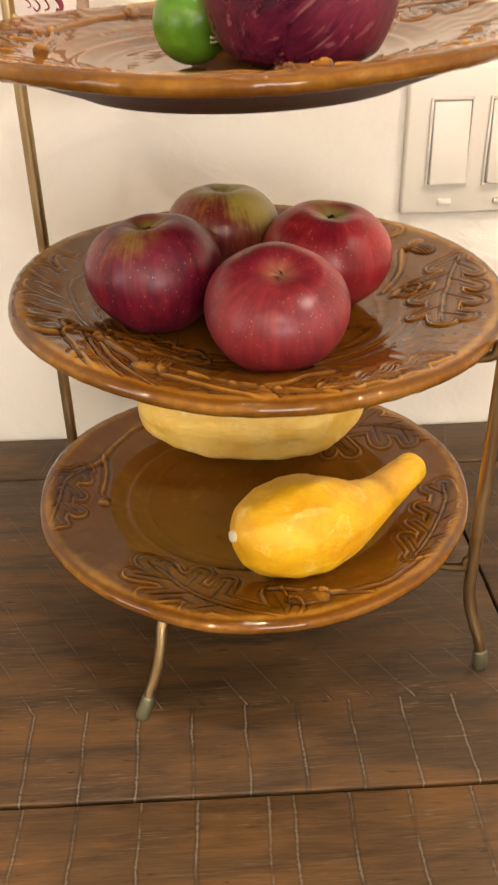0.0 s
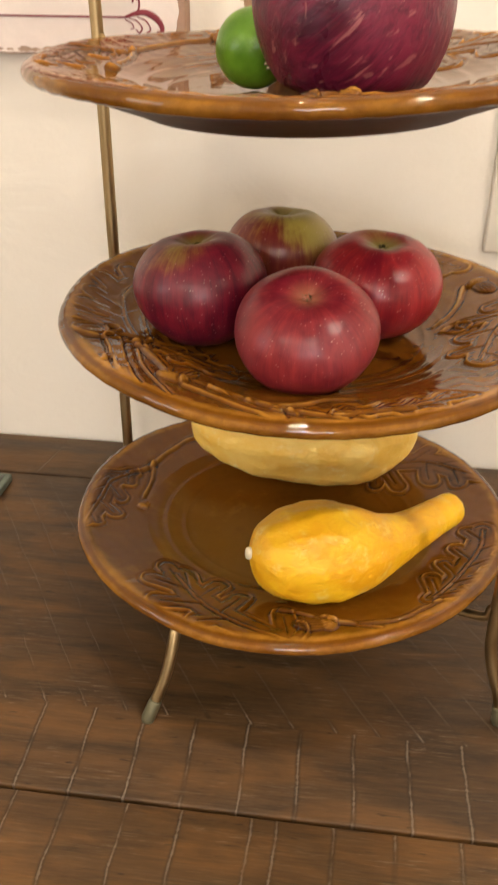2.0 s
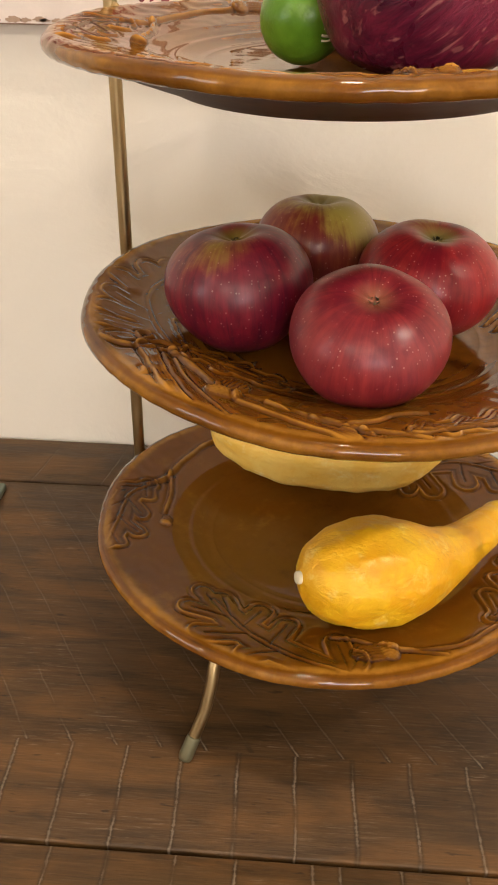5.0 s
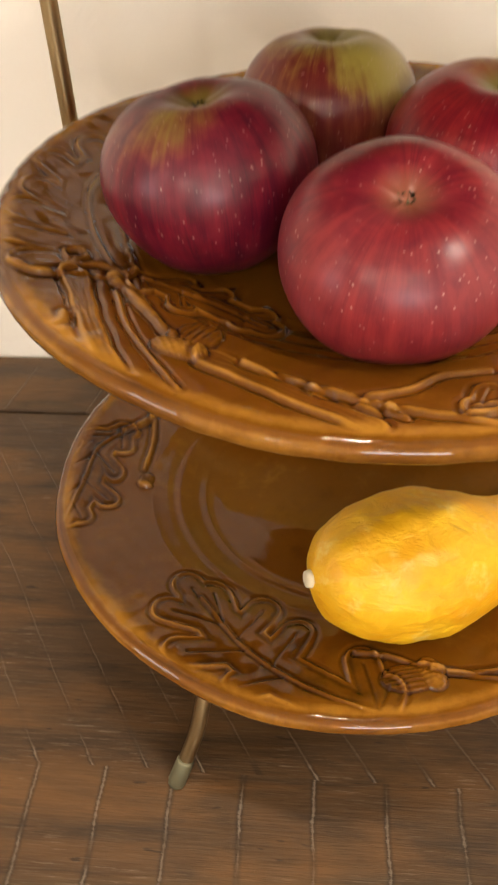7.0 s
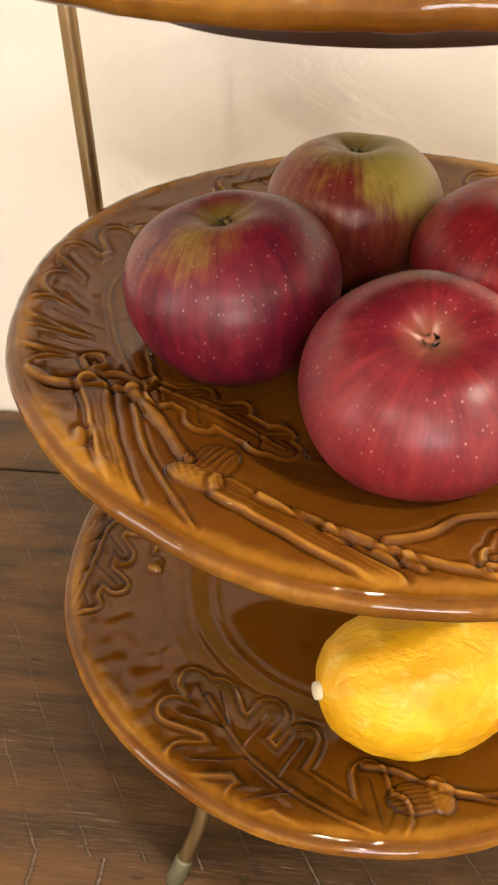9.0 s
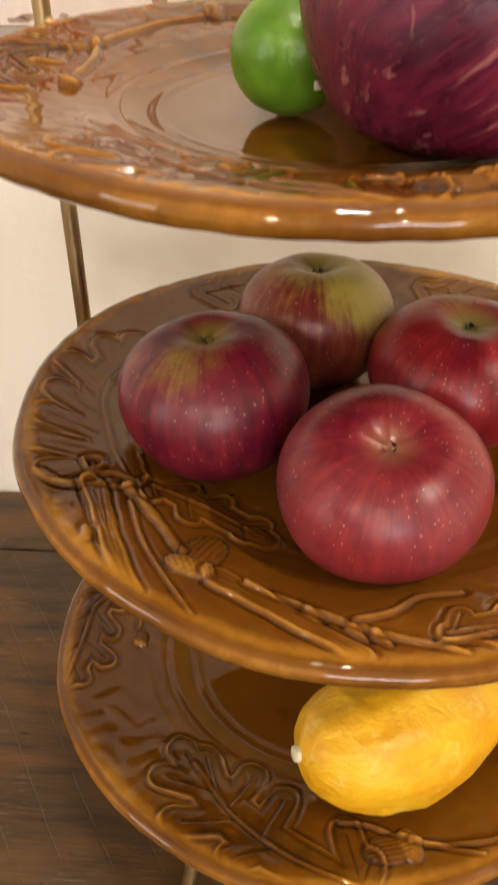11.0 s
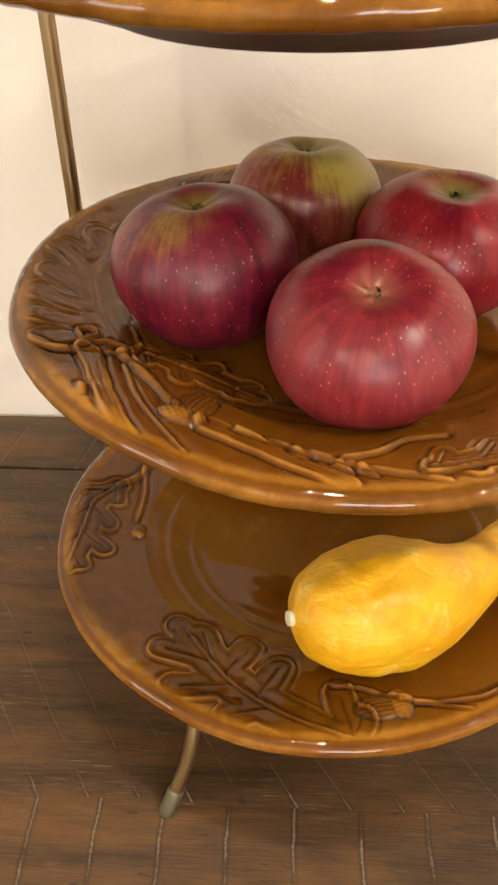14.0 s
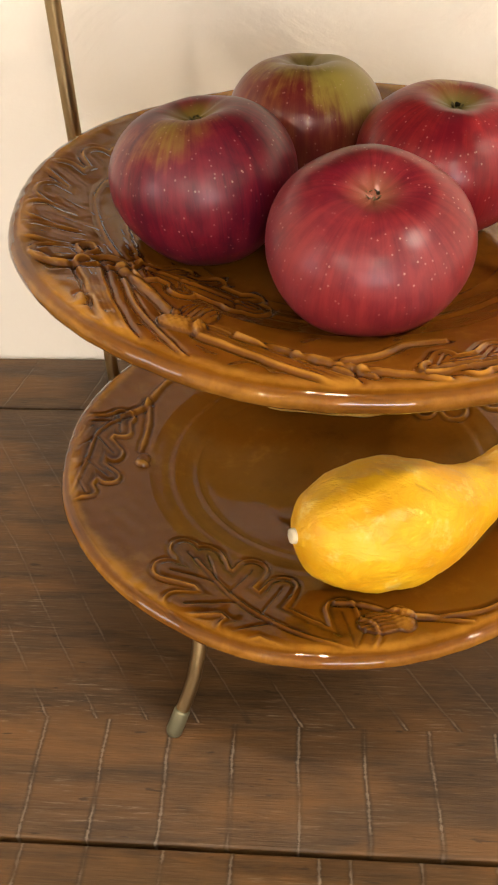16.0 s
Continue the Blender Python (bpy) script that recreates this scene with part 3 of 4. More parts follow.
    letters("lettering", "SERVED HERE", 0.0375, M_RED, t, at(-0.1825, 0.4203), 0.0003, 0.67, "red painted capitals", offset=0.0006)
    letters("lettering", "and Cloves", 0.018, M_INK, t, at(-0.1640, 0.3890), 0.0003, 0.95, "grey slanted script", shear=0.35, offset=-0.0003)
    # rule with a scroll at each end
    zr = 0.3703
    bm = box_bm(-0.2415 - cx, -0.1255 - cx, front - 0.0012, front - 0.0004, zr - 0.0006 - (z0 + h / 2), zr + 0.0006 - (z0 + h / 2))
    part("rule", bm, M_MAROON, t, "maroon painted rule", smooth=False)

    def scroll(sign):
        ox, oz = (-0.1275 if sign > 0 else -0.2395) - cx, zr - (z0 + h / 2)
        curls = [
            [(0, 0, 1.2), (0.010, 0.003, 2.2), (0.020, 0.004, 3.0), (0.030, -0.001, 3.2), (0.035, -0.008, 2.6), (0.034, -0.013, 2.0), (0.030, -0.012, 1.6)],
            [(0.006, 0.001, 1.0), (0.013, 0.006, 1.4), (0.014, 0.014, 1.6), (0.009, 0.016, 1.6), (0.008, 0.012, 1.4)],
            [(0.004, -0.001, 0.9), (0.011, -0.003, 1.1), (0.016, -0.009, 1.2), (0.013, -0.013, 1.2), (0.010, -0.010, 1.0)],
            [(0.012, 0.000, 0.9), (0.020, -0.003, 1.1), (0.024, -0.010, 1.2), (0.020, -0.013, 1.1)],
            [(0.000, -0.002, 0.7), (0.006, -0.005, 0.9), (0.008, -0.009, 0.9), (0.005, -0.010, 0.8)],
        ]
        for c in curls:
            sp = smooth_path([(ox + sign * x * 0.78, z * 0.78 + oz, r) for x, z, r in c], 26)
            pts = [(p[0], front - 0.0008, p[1]) for p in sp]
            bm = tube_bm(pts, [p[2] * (0.0007 if c is curls[0] else 0.0005) for p in sp], 8)
            for v in bm.verts:
                v.co.y = front - 0.0008 + (v.co.y - front + 0.0008) * 0.25
            part("scroll", bm, M_MAROON, t, "maroon painted scroll")

    scroll(1)
    scroll(-1)


build_sign()


# ---- tiered stand ----
CX, CY = 0.0182, 0.4715
AX = Vector((0.1295, -0.0775, 0)).normalized()
POST_R = 0.151


def build_stand():
    t = thing("tiered_plate_stand", (CX, CY, 0), "tall aged brass wire stand holding three plates", "plate stand")
    ux, uy = AX.x, AX.y
    # one bar: foot, post, arch, post, foot
    prof = [(0.1675, 0.010), (0.1655, 0.021), (0.1590, 0.038), (0.1548, 0.055), (0.154, 0.078), (0.154, 0.16), (0.154, 0.25), (0.154, 0.34), (0.1545, 0.385), (0.1555, 0.415)]
    arch = [(0.1525, 0.440), (0.143, 0.461), (0.125, 0.479), (0.095, 0.494), (0.050, 0.505)]
    half = [(a * POST_R / 0.154, b) for a, b in prof + arch]
    line = half + [(0, 0.509)] + [(-a, b) for a, b in reversed(half)]
    path = smooth_path([(a * ux, a * uy, b) for a, b in line], 200)
    part("frame_bar", tube_bm(path, [0.0038] * len(path), 16), M_BRASS, t, "aged brass bar with a carrying arch")
    for s in (1, -1):
        a = 0.1650 * s
        bm = tube_bm([(a * ux, a * uy, 0.0), (0.1648 * s * ux, 0.1648 * s * uy, 0.002), (0.1640 * s * ux, 0.1640 * s * uy, 0.013), (0.1635 * s * ux, 0.1635 * s * uy, 0.0145)], [0.0040, 0.0045, 0.0044, 0.0040], 20)
        part("foot", bm, M_FERRULE, t, "dull grey metal foot cap")
    # arms from the posts to under each rim
    for z, r0 in ((0.0830, 0.120), (0.2250, 0.120), (0.3675, 0.120)):
        for s in (1, -1) if z < 0.3 else (-1,):
            p = [(POST_R * s * ux, POST_R * s * uy, z), (0.1475 * s * ux, 0.1475 * s * uy, z - 0.001), (0.1440 * s * ux, 0.1440 * s * uy, z - 0.0085), (r0 * s * ux, r0 * s * uy, z - 0.0145)]
            part("arm", tube_bm(smooth_path(p, 14), [0.0028] * 14, 12), M_BRASS, t)
    # hoop under the lowest plate and the front leg on it
    hoop = [(0.002 + 0.094 * math.cos(a), 0.017 + 0.094 * math.sin(a), 0.0575) for a in np.linspace(0, 2 * math.pi, 73)]
    part("hoop", tube_bm(hoop, [0.0028] * 73, 10), M_BRASS, t)
    leg = smooth_path([(-0.0440, -0.0640, 0.0540), (-0.0535, -0.0810, 0.0580), (-0.0580, -0.0910, 0.0570), (-0.0600, -0.0975, 0.044), (-0.0632, -0.1025, 0.029), (-0.0682, -0.1075, 0.015), (-0.0705, -0.1098, 0.008)], 40)
    part("front_leg", tube_bm(leg, [0.0034] * 40, 14), M_BRASS, t)
    bm = tube_bm([(-0.0738, -0.1128, 0.0), (-0.0733, -0.1123, 0.002), (-0.0692, -0.1085, 0.0125), (-0.0687, -0.1080, 0.014)], [0.0038, 0.0042, 0.0041, 0.0037], 20)
    part("foot", bm, M_FERRULE, t, "dull grey metal foot cap")


build_stand()


# ---- relief plates ----
def pol(deg, mm):
    a = radians(deg)
    return np.array((mm / 1000 * math.cos(a), mm / 1000 * math.sin(a)))


def relief(px, py, design):
    """Height in metres and glaze tone of the moulded oak leaves, acorns and twigs."""
    h = np.zeros_like(px)
    tone = np.zeros_like(px)
    wob = 0.0009 * np.sin(px * 95 + 2.0 * np.sin(py * 60)) + 0.0007 * np.sin(py * 110 + 1.3)
    px2, py2 = px + wob, py - wob

    def g(d, s):
        return np.exp(-(d / s) ** 2)

    def to_line(sp):
        d2 = np.full(px.shape, 9.0)
        for a in sp:
            d2 = np.minimum(d2, (px2 - a[0]) ** 2 + (py2 - a[1]) ** 2)
        return np.sqrt(d2)

    def capsule(a, b, r):
        """Signed distance to a round-ended bar from a to b."""
        ab = b - a
        k = np.clip(((px2 - a[0]) * ab[0] + (py2 - a[1]) * ab[1]) / (ab @ ab + 1e-12), 0, 1)
        return np.hypot(px2 - a[0] - k * ab[0], py2 - a[1] - k * ab[1]) - r

    def lobed(rib, tips, r=0.0045, strong=1.0, veins=1.0):
        """Oak leaf: lobes on both sides of a bent midrib, a thin raised lip round it, sunk veins."""
        nonlocal h, tone
        sp = smooth_path([(*p, 0) for p in rib], 40)[:, :2]
        fine = smooth_path([(*p, 0) for p in rib], 200)[:, :2]
        d = np.full(px.shape, 9.0)
        for i in range(0, 39, 3):
            d = np.minimum(d, capsule(sp[i], sp[min(i + 3, 39)], r * (0.7 + 0.9 * math.sin(math.pi * (0.1 + 0.75 * i / 39)))))
        vein = to_line(fine)
        side = np.full(px.shape, 9.0)
        for tip in tips:
            k = int(np.argmin(np.hypot(*(sp - tip).T)))
            root = sp[max(0, min(39, k - 7))]
            reach = tip - root
            d = np.minimum(d, capsule(root, tip - reach * (r / (np.hypot(*reach) + 1e-9)), r))
            side = np.minimum(side, capsule(root, root + 0.72 * reach, 0.0))
        inn = np.clip(-d / 0.0022, 0, 1)
        uneven = 0.62 + 0.38 * np.sin(px * 170 + 3 * np.sin(py * 120)) * np.sin(py * 190 + 1.0)
        lip = g(d + 0.0004, 0.00075) * uneven
        moat = g(d - 0.0014, 0.0010)
        inner = g(d + 0.0023, 0.0011)
        v1, v2 = g(vein, 0.0007) * (d < 0), veins * g(side, 0.0006) * (d < -0.0008)
        shoulder = g(vein - 0.0016, 0.0008) * (d < 0)
        h += strong * (0.0014 * lip - 0.0006 * moat + 0.0006 * inn - 0.0004 * inner + 0.0007 * v1 - 0.0007 * v2 - 0.0003 * shoulder)
        tone += strong * (0.42 * lip - 0.20 * moat - (0.16 if design == "wreath" else 0.04) * inn - 0.12 * inner + 0.22 * v1 - 0.16 * v2 - 0.16 * shoulder)

    def leaf(base, tip, hw, lobes=4, bend=0.0, strong=1.0):
        """An even oak leaf from base to tip, hw wide to each side."""
        d = tip - base
        L = np.hypot(*d)
        e = d / L
        f = np.array((-e[1], e[0]))
        tips = [tip]
        for k in range(lobes):
            u = 0.22 + 0.66 * k / (lobes - 1)
            w = hw * (0.62 + 0.38 * math.sin(math.pi * (0.15 + 0.75 * u))) * (1.0 if k % 2 else 0.88)
            for sgn in (1, -1):
                uu = u + (0.05 if sgn > 0 else -0.03) + 0.02 * math.sin(5.0 * k + sgn)
                tips.append(base + e * L * uu + f * (sgn * w * (1.0 + 0.08 * math.sin(3.1 * k + 2 * sgn)) + bend * L * math.sin(math.pi * uu)))
        rib = [base, base + e * L * 0.35 + f * bend * L * 0.9, base + e * L * 0.7 + f * bend * L * 0.8, tip - e * L * 0.06]
        lobed(rib, tips, min(0.0062, 0.095 * L), strong)

    def mm(*xy):
        return [np.array((xy[i], xy[i + 1])) / 1000 for i in range(0, len(xy), 2)]

    def twig(pts, wd=0.0013, ht=0.0014):
        """A raised stem between two dark grooves, thinning to its end."""
        nonlocal h, tone
        sp = smooth_path([(*p, 0) for p in pts], 90)[:, :2]
        d = np.full(px.shape, 1.0)
        for i, a in enumerate(sp):
            w = wd * (1.1 - 0.40 * i / 89 + 0.10 * math.sin(i * 0.27) * math.sin(i * 0.09 + 1))
            d = np.minimum(d, np.sqrt((px2 - a[0]) ** 2 + (py2 - a[1]) ** 2) - w)
        body = np.clip(-d / wd, 0, 1)
        h += 0.80 * ht * np.sqrt(body) - 0.0006 * g(d - 0.0009, 0.0010)
        tone += 0.30 * np.sqrt(body) - 0.20 * g(d - 0.0009, 0.0009)

    def blade(pts, wd, ht=0.0012):
        """A long flat torn stem: level between two raised edges, with a dark line beside each."""
        nonlocal h, tone
        sp = smooth_path([(*p, 0) for p in pts], 70)[:, :2]
        d = np.full(px.shape, 1.0)
        for i, a in enumerate(sp):
            d = np.minimum(d, np.sqrt((px2 - a[0]) ** 2 + (py2 - a[1]) ** 2) - wd * (1.0 - 0.30 * i / 69 + 0.04 * math.sin(i * 0.3)))
        body = np.clip(-d / 0.0016, 0, 1)
        edge = g(d + 0.0009, 0.0008)
        fibre = 0.5 + 0.5 * np.sin(d * 3600 + 60 * px2)
        h += ht * body + 0.0004 * edge - 0.0009 * g(d - 0.0010, 0.0010) - 0.00012 * fibre * body
        tone += 0.30 * edge + 0.10 * body * fibre - 0.26 * g(d - 0.0009, 0.0010)

    def acorn(c, deg, size=1.0):
        nonlocal h, tone
        a = radians(deg)
        qx, qy = px - c[0], py - c[1]
        u = (qx * math.cos(a) + qy * math.sin(a)) / size
        v = (-qx * math.sin(a) + qy * math.cos(a)) / size
        nut = 1 - ((u + 0.002) / 0.0100) ** 2 - (v / 0.0068) ** 2
        cap = 1 - ((u - 0.0062) / 0.0048) ** 2 - (v / 0.0082) ** 2
        nb, cb = np.sqrt(np.clip(nut, 0, 1)), np.sqrt(np.clip(cap, 0, 1))
        ridges = 0.00035 * np.cos(v * 3300) * nb * (u < 0.002)
        scales = 0.0003 * np.cos(v * 2600) * np.cos(u * 2600) * cb
        h += np.maximum(0.0026 * nb, 0.0034 * cb) + ridges + scales
        edge = g(np.minimum(np.abs(nut), np.abs(cap)), 0.20)
        tone += -0.12 * nb + 0.10 * np.cos(v * 3300) * nb + 0.28 * cb - 0.30 * edge * (np.maximum(nb, cb) < 0.35)

    if design == "wreath":
        lobed(mm(10, -139, -18, -128, -41, -112, -64, -84), mm(-75, -71, -84, -92, -75, -118, -49, -134, -62, -72, -36, -77, -20, -90, 5, -106, 17, -122), 0.0078)
        acorn(pol(282, 124), 15, 1.15)
        twig([pol(286, 124), pol(294, 129), pol(305, 136), pol(316, 133)])
        twig([pol(272, 109), pol(279, 112), pol(286, 122), pol(297, 137)])
        leaf(pol(316, 128), pol(356, 131), 0.0190, 4, -0.08)
        lobed(mm(58, 74, 95, 74, 134, 50), mm(61, 46, 80, 41, 99, 44, 119, 38, 80, 98, 106, 92, 127, 70), 0.0072)
        twig([pol(54, 112), pol(60, 104), pol(66, 116)])
        acorn(pol(70, 124), 150, 1.05)
        leaf(pol(110, 134), pol(78, 132), 0.0150, 4, 0.05)
        acorn(pol(121, 122), 200, 1.15)
        twig([pol(127, 124), pol(137, 121), pol(146, 116), pol(160, 117), pol(168, 124)], 0.0021, 0.0021)
        twig([pol(158, 117), pol(168, 108), pol(181, 104)], 0.0017, 0.0020)
        acorn(pol(185, 103), 265, 0.52)
        lobed(mm(-120, 26, -130, 4, -134, -22, -134, -46), mm(-117, 6, -115, -12, -114, -30, -124, -48, -141, 12, -143, -10, -141, -32), 0.0062)
    else:
        lobed(mm(-92, -50, -107, -20, -112, 14, -104, 44), mm(-125, -61, -139, -38, -141, -17, -138, 1, -137, 26, -122, 46, -90, 2, -88, 24, -92, 48), 0.0082, 0.85, 0.25)
        twig(mm(-104, -54, -101, -49, -104, -44, -109, -47, -106, -53), 0.0014, 0.0018)
        twig(mm(-124, -62, -113, -65, -104, -57, -97, -52, -88, -53), 0.0016, 0.0018)
        blade(mm(-103, -62, -93, -88, -77, -120), 0.0052)
        twig(mm(-100, -88, -99, -96, -103, -101), 0.0020, 0.0012)
        twig(mm(-88, -66, -78, -92, -57, -126), 0.0010, 0.0008)
        twig(mm(-90, -58, -76, -76, -63, -96), 0.0026, 0.0022)
        acorn(pol(239, 112), 250, 1.2)
        blade(mm(-49, -107, -30, -119, -4, -137), 0.0056)
        twig(mm(-38, -109, -12, -120, 6, -127, 20, -131, 30, -135), 0.0017, 0.0022)
        for thorn in mm(-17, -121, -4, -127, 3, -129):
            twig([thorn + np.array((-0.002, 0.002)), thorn, thorn + np.array((0.002, -0.002))], 0.0017, 0.0016)
        twig(mm(-4, -120, 10, -115, 20, -108, 33, -104), 0.0013, 0.0016)
        twig(mm(22, -130, 40, -126, 62, -119), 0.0012, 0.0014)
        lobed(mm(26, -126, 50, -120, 88, -102), mm(34, -114, 50, -107, 66, -101, 82, -92, 44, -130, 62, -125, 80, -115), 0.0044)
        leaf(pol(213, 98), pol(246, 84), 0.0130, 3, 0.04, 0.9)
        leaf(pol(14, 134), pol(332, 113), 0.0230, 4, -0.04)
        acorn(pol(27, 124), 120, 1.0)
        twig([pol(30, 116), pol(20, 96), pol(8, 80)], 0.0014, 0.0014)
        twig(mm(84, 2, 92, 12, 100, 8, 94, -2, 84, 2), 0.0012, 0.0012)
        leaf(pol(72, 126), pol(40, 132), 0.0170, 4, 0.03)
        leaf(pol(128, 130), pol(92, 126), 0.0200, 4, 0.03)
    return h, tone


def build_plate(name, at, tilt, turn, size, design, label):
    """A deep rimmed plate, moulded on its upper side."""
    NA = 1500
    top = [(0.0, -0.0180), (0.030, -0.0180), (0.060, -0.0177), (0.076, -0.0163), (0.088, -0.0133), (0.100, -0.0095), (0.115, -0.0062), (0.130, -0.0028), (0.1385, -0.0004), (0.1415, 0.0)]
    rr = np.concatenate([np.linspace(0.004, 0.072, 18, endpoint=False), np.linspace(0.072, 0.1415, 150)])
    tr, tz = np.array(top).T
    zz = np.interp(rr, tr, tz)
    k = np.ones(5) / 5
    zz = np.concatenate([zz[:2], np.convolve(zz, k, "valid"), zz[-2:]])
    lip = [(0.1440, -0.0006), (0.1458, -0.0020), (0.1467, -0.0040), (0.1464, -0.0062), (0.1448, -0.0080), (0.1420, -0.0088), (0.1360, -0.0100), (0.1200, -0.0150), (0.1050, -0.0205), (0.0950, -0.0240), (0.0885, -0.0270), (0.0845, -0.0275), (0.0815, -0.0260), (0.0400, -0.0250), (0.0040, -0.0250)]
    ang = np.arange(NA) * 2 * np.pi / NA
    R, A = np.meshgrid(rr, ang, indexing="ij")
    PX, PY = R * np.cos(A), R * np.sin(A)
    H, TONE = relief(PX, PY, design)
    fade = np.clip((0.1415 - R) / 0.006, 0, 1)
    H = H * fade
    # hand-moulded edge, slightly out of round
    wave = 1 + 0.0030 * np.sin(3 * ang + 0.7) + 0.0022 * np.sin(7 * ang + 2.0) + 0.0014 * np.sin(13 * ang)
    dz = 0.0007 * np.sin(2 * ang + 1.0) + 0.0006 * np.sin(5 * ang)
    verts, tones = [], []
    swell = np.clip((R - 0.09) / 0.05, 0, 1)
    WX = PX * (1 + (wave[None] - 1) * swell)
    WY = PY * (1 + (wave[None] - 1) * swell)
    WZ = zz[:, None] + H + dz[None] * swell + 0.00006 * np.sin(R * 700) * (R < 0.1) + 0.0005 * np.exp(-((R - 0.086) / 0.0025) ** 2)
    WZ = WZ + 0.00011 * swell * (np.sin(PX * 430 + 2 * np.sin(PY * 210)) + np.sin(PY * 510 + 2 * np.sin(PX * 260 + 1)))
    verts.append(np.stack([WX, WY, WZ], -1).reshape(-1, 3))
    streak = 0.05 * np.sin(A * 9 + R * 60) * swell
    crest = 0.28 * np.exp(-((R - 0.1400) / 0.0035) ** 2)
    tones.append((0.48 + TONE * fade + crest + streak - 0.04 * (R < 0.08)).ravel())
    lump = np.sin(46 * ang + 2.5 * np.sin(5 * ang) + turn) + 0.6 * np.sin(71 * ang + 3 * np.sin(3 * ang + 1))
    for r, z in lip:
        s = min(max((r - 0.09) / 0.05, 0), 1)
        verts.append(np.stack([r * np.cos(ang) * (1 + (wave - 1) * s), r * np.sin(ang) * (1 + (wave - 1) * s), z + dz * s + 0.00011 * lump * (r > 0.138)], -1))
        # the tone is palest on the rim edge and darkest on the underside
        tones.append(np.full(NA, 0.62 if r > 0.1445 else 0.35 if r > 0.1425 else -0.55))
    verts = np.concatenate(verts) * size
    nr = len(rr) + len(lip)
    i, j = np.meshgrid(np.arange(nr - 1), np.arange(NA), indexing="ij")
    jn = (j + 1) % NA
    quads = np.stack([i * NA + j, (i + 1) * NA + j, (i + 1) * NA + jn, i * NA + jn], -1).reshape(-1, 4)
    me = bpy.data.meshes.new(name)
    faces = quads.tolist() + [list(range(NA)), list(range((nr - 1) * NA, nr * NA))[::-1]]
    me.from_pydata(verts.tolist(), [], faces)
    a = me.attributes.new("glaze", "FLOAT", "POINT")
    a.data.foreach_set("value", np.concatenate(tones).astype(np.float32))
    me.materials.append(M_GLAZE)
    me.polygons.foreach_set("use_smooth", [True] * len(me.polygons))
    me.update()
    ob = new(name, me)
    n = Vector((tilt[0], tilt[1], 1)).normalized()
    ob.matrix_world = Matrix.Translation(at) @ Vector((0, 0, 1)).rotation_difference(n).to_matrix().to_4x4() @ pose(0, 0, 0, 0, 0, turn)
    return tagged(ob, label, "plate", "plates on the tiered stand")


BOT, MID, TOP = (0.0198, 0.4793, 0.0915), (0.0246, 0.4752, 0.2343), (0.0185, 0.4845, 0.3688)
BOT_TILT, MID_TILT = (0.0033, 0.0150), (0.0232, -0.0261)
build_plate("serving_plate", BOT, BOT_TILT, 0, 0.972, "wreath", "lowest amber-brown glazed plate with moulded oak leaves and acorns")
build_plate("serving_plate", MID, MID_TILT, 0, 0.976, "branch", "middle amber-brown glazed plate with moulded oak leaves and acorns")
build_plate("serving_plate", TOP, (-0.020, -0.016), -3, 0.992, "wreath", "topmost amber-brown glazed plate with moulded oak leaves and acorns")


def well(plate, tilt, x, y):
    """Height of the flat middle of a tilted plate under x, y."""
    return plate[2] - 0.0174 - tilt[0] * (x - plate[0]) - tilt[1] * (y - plate[1])


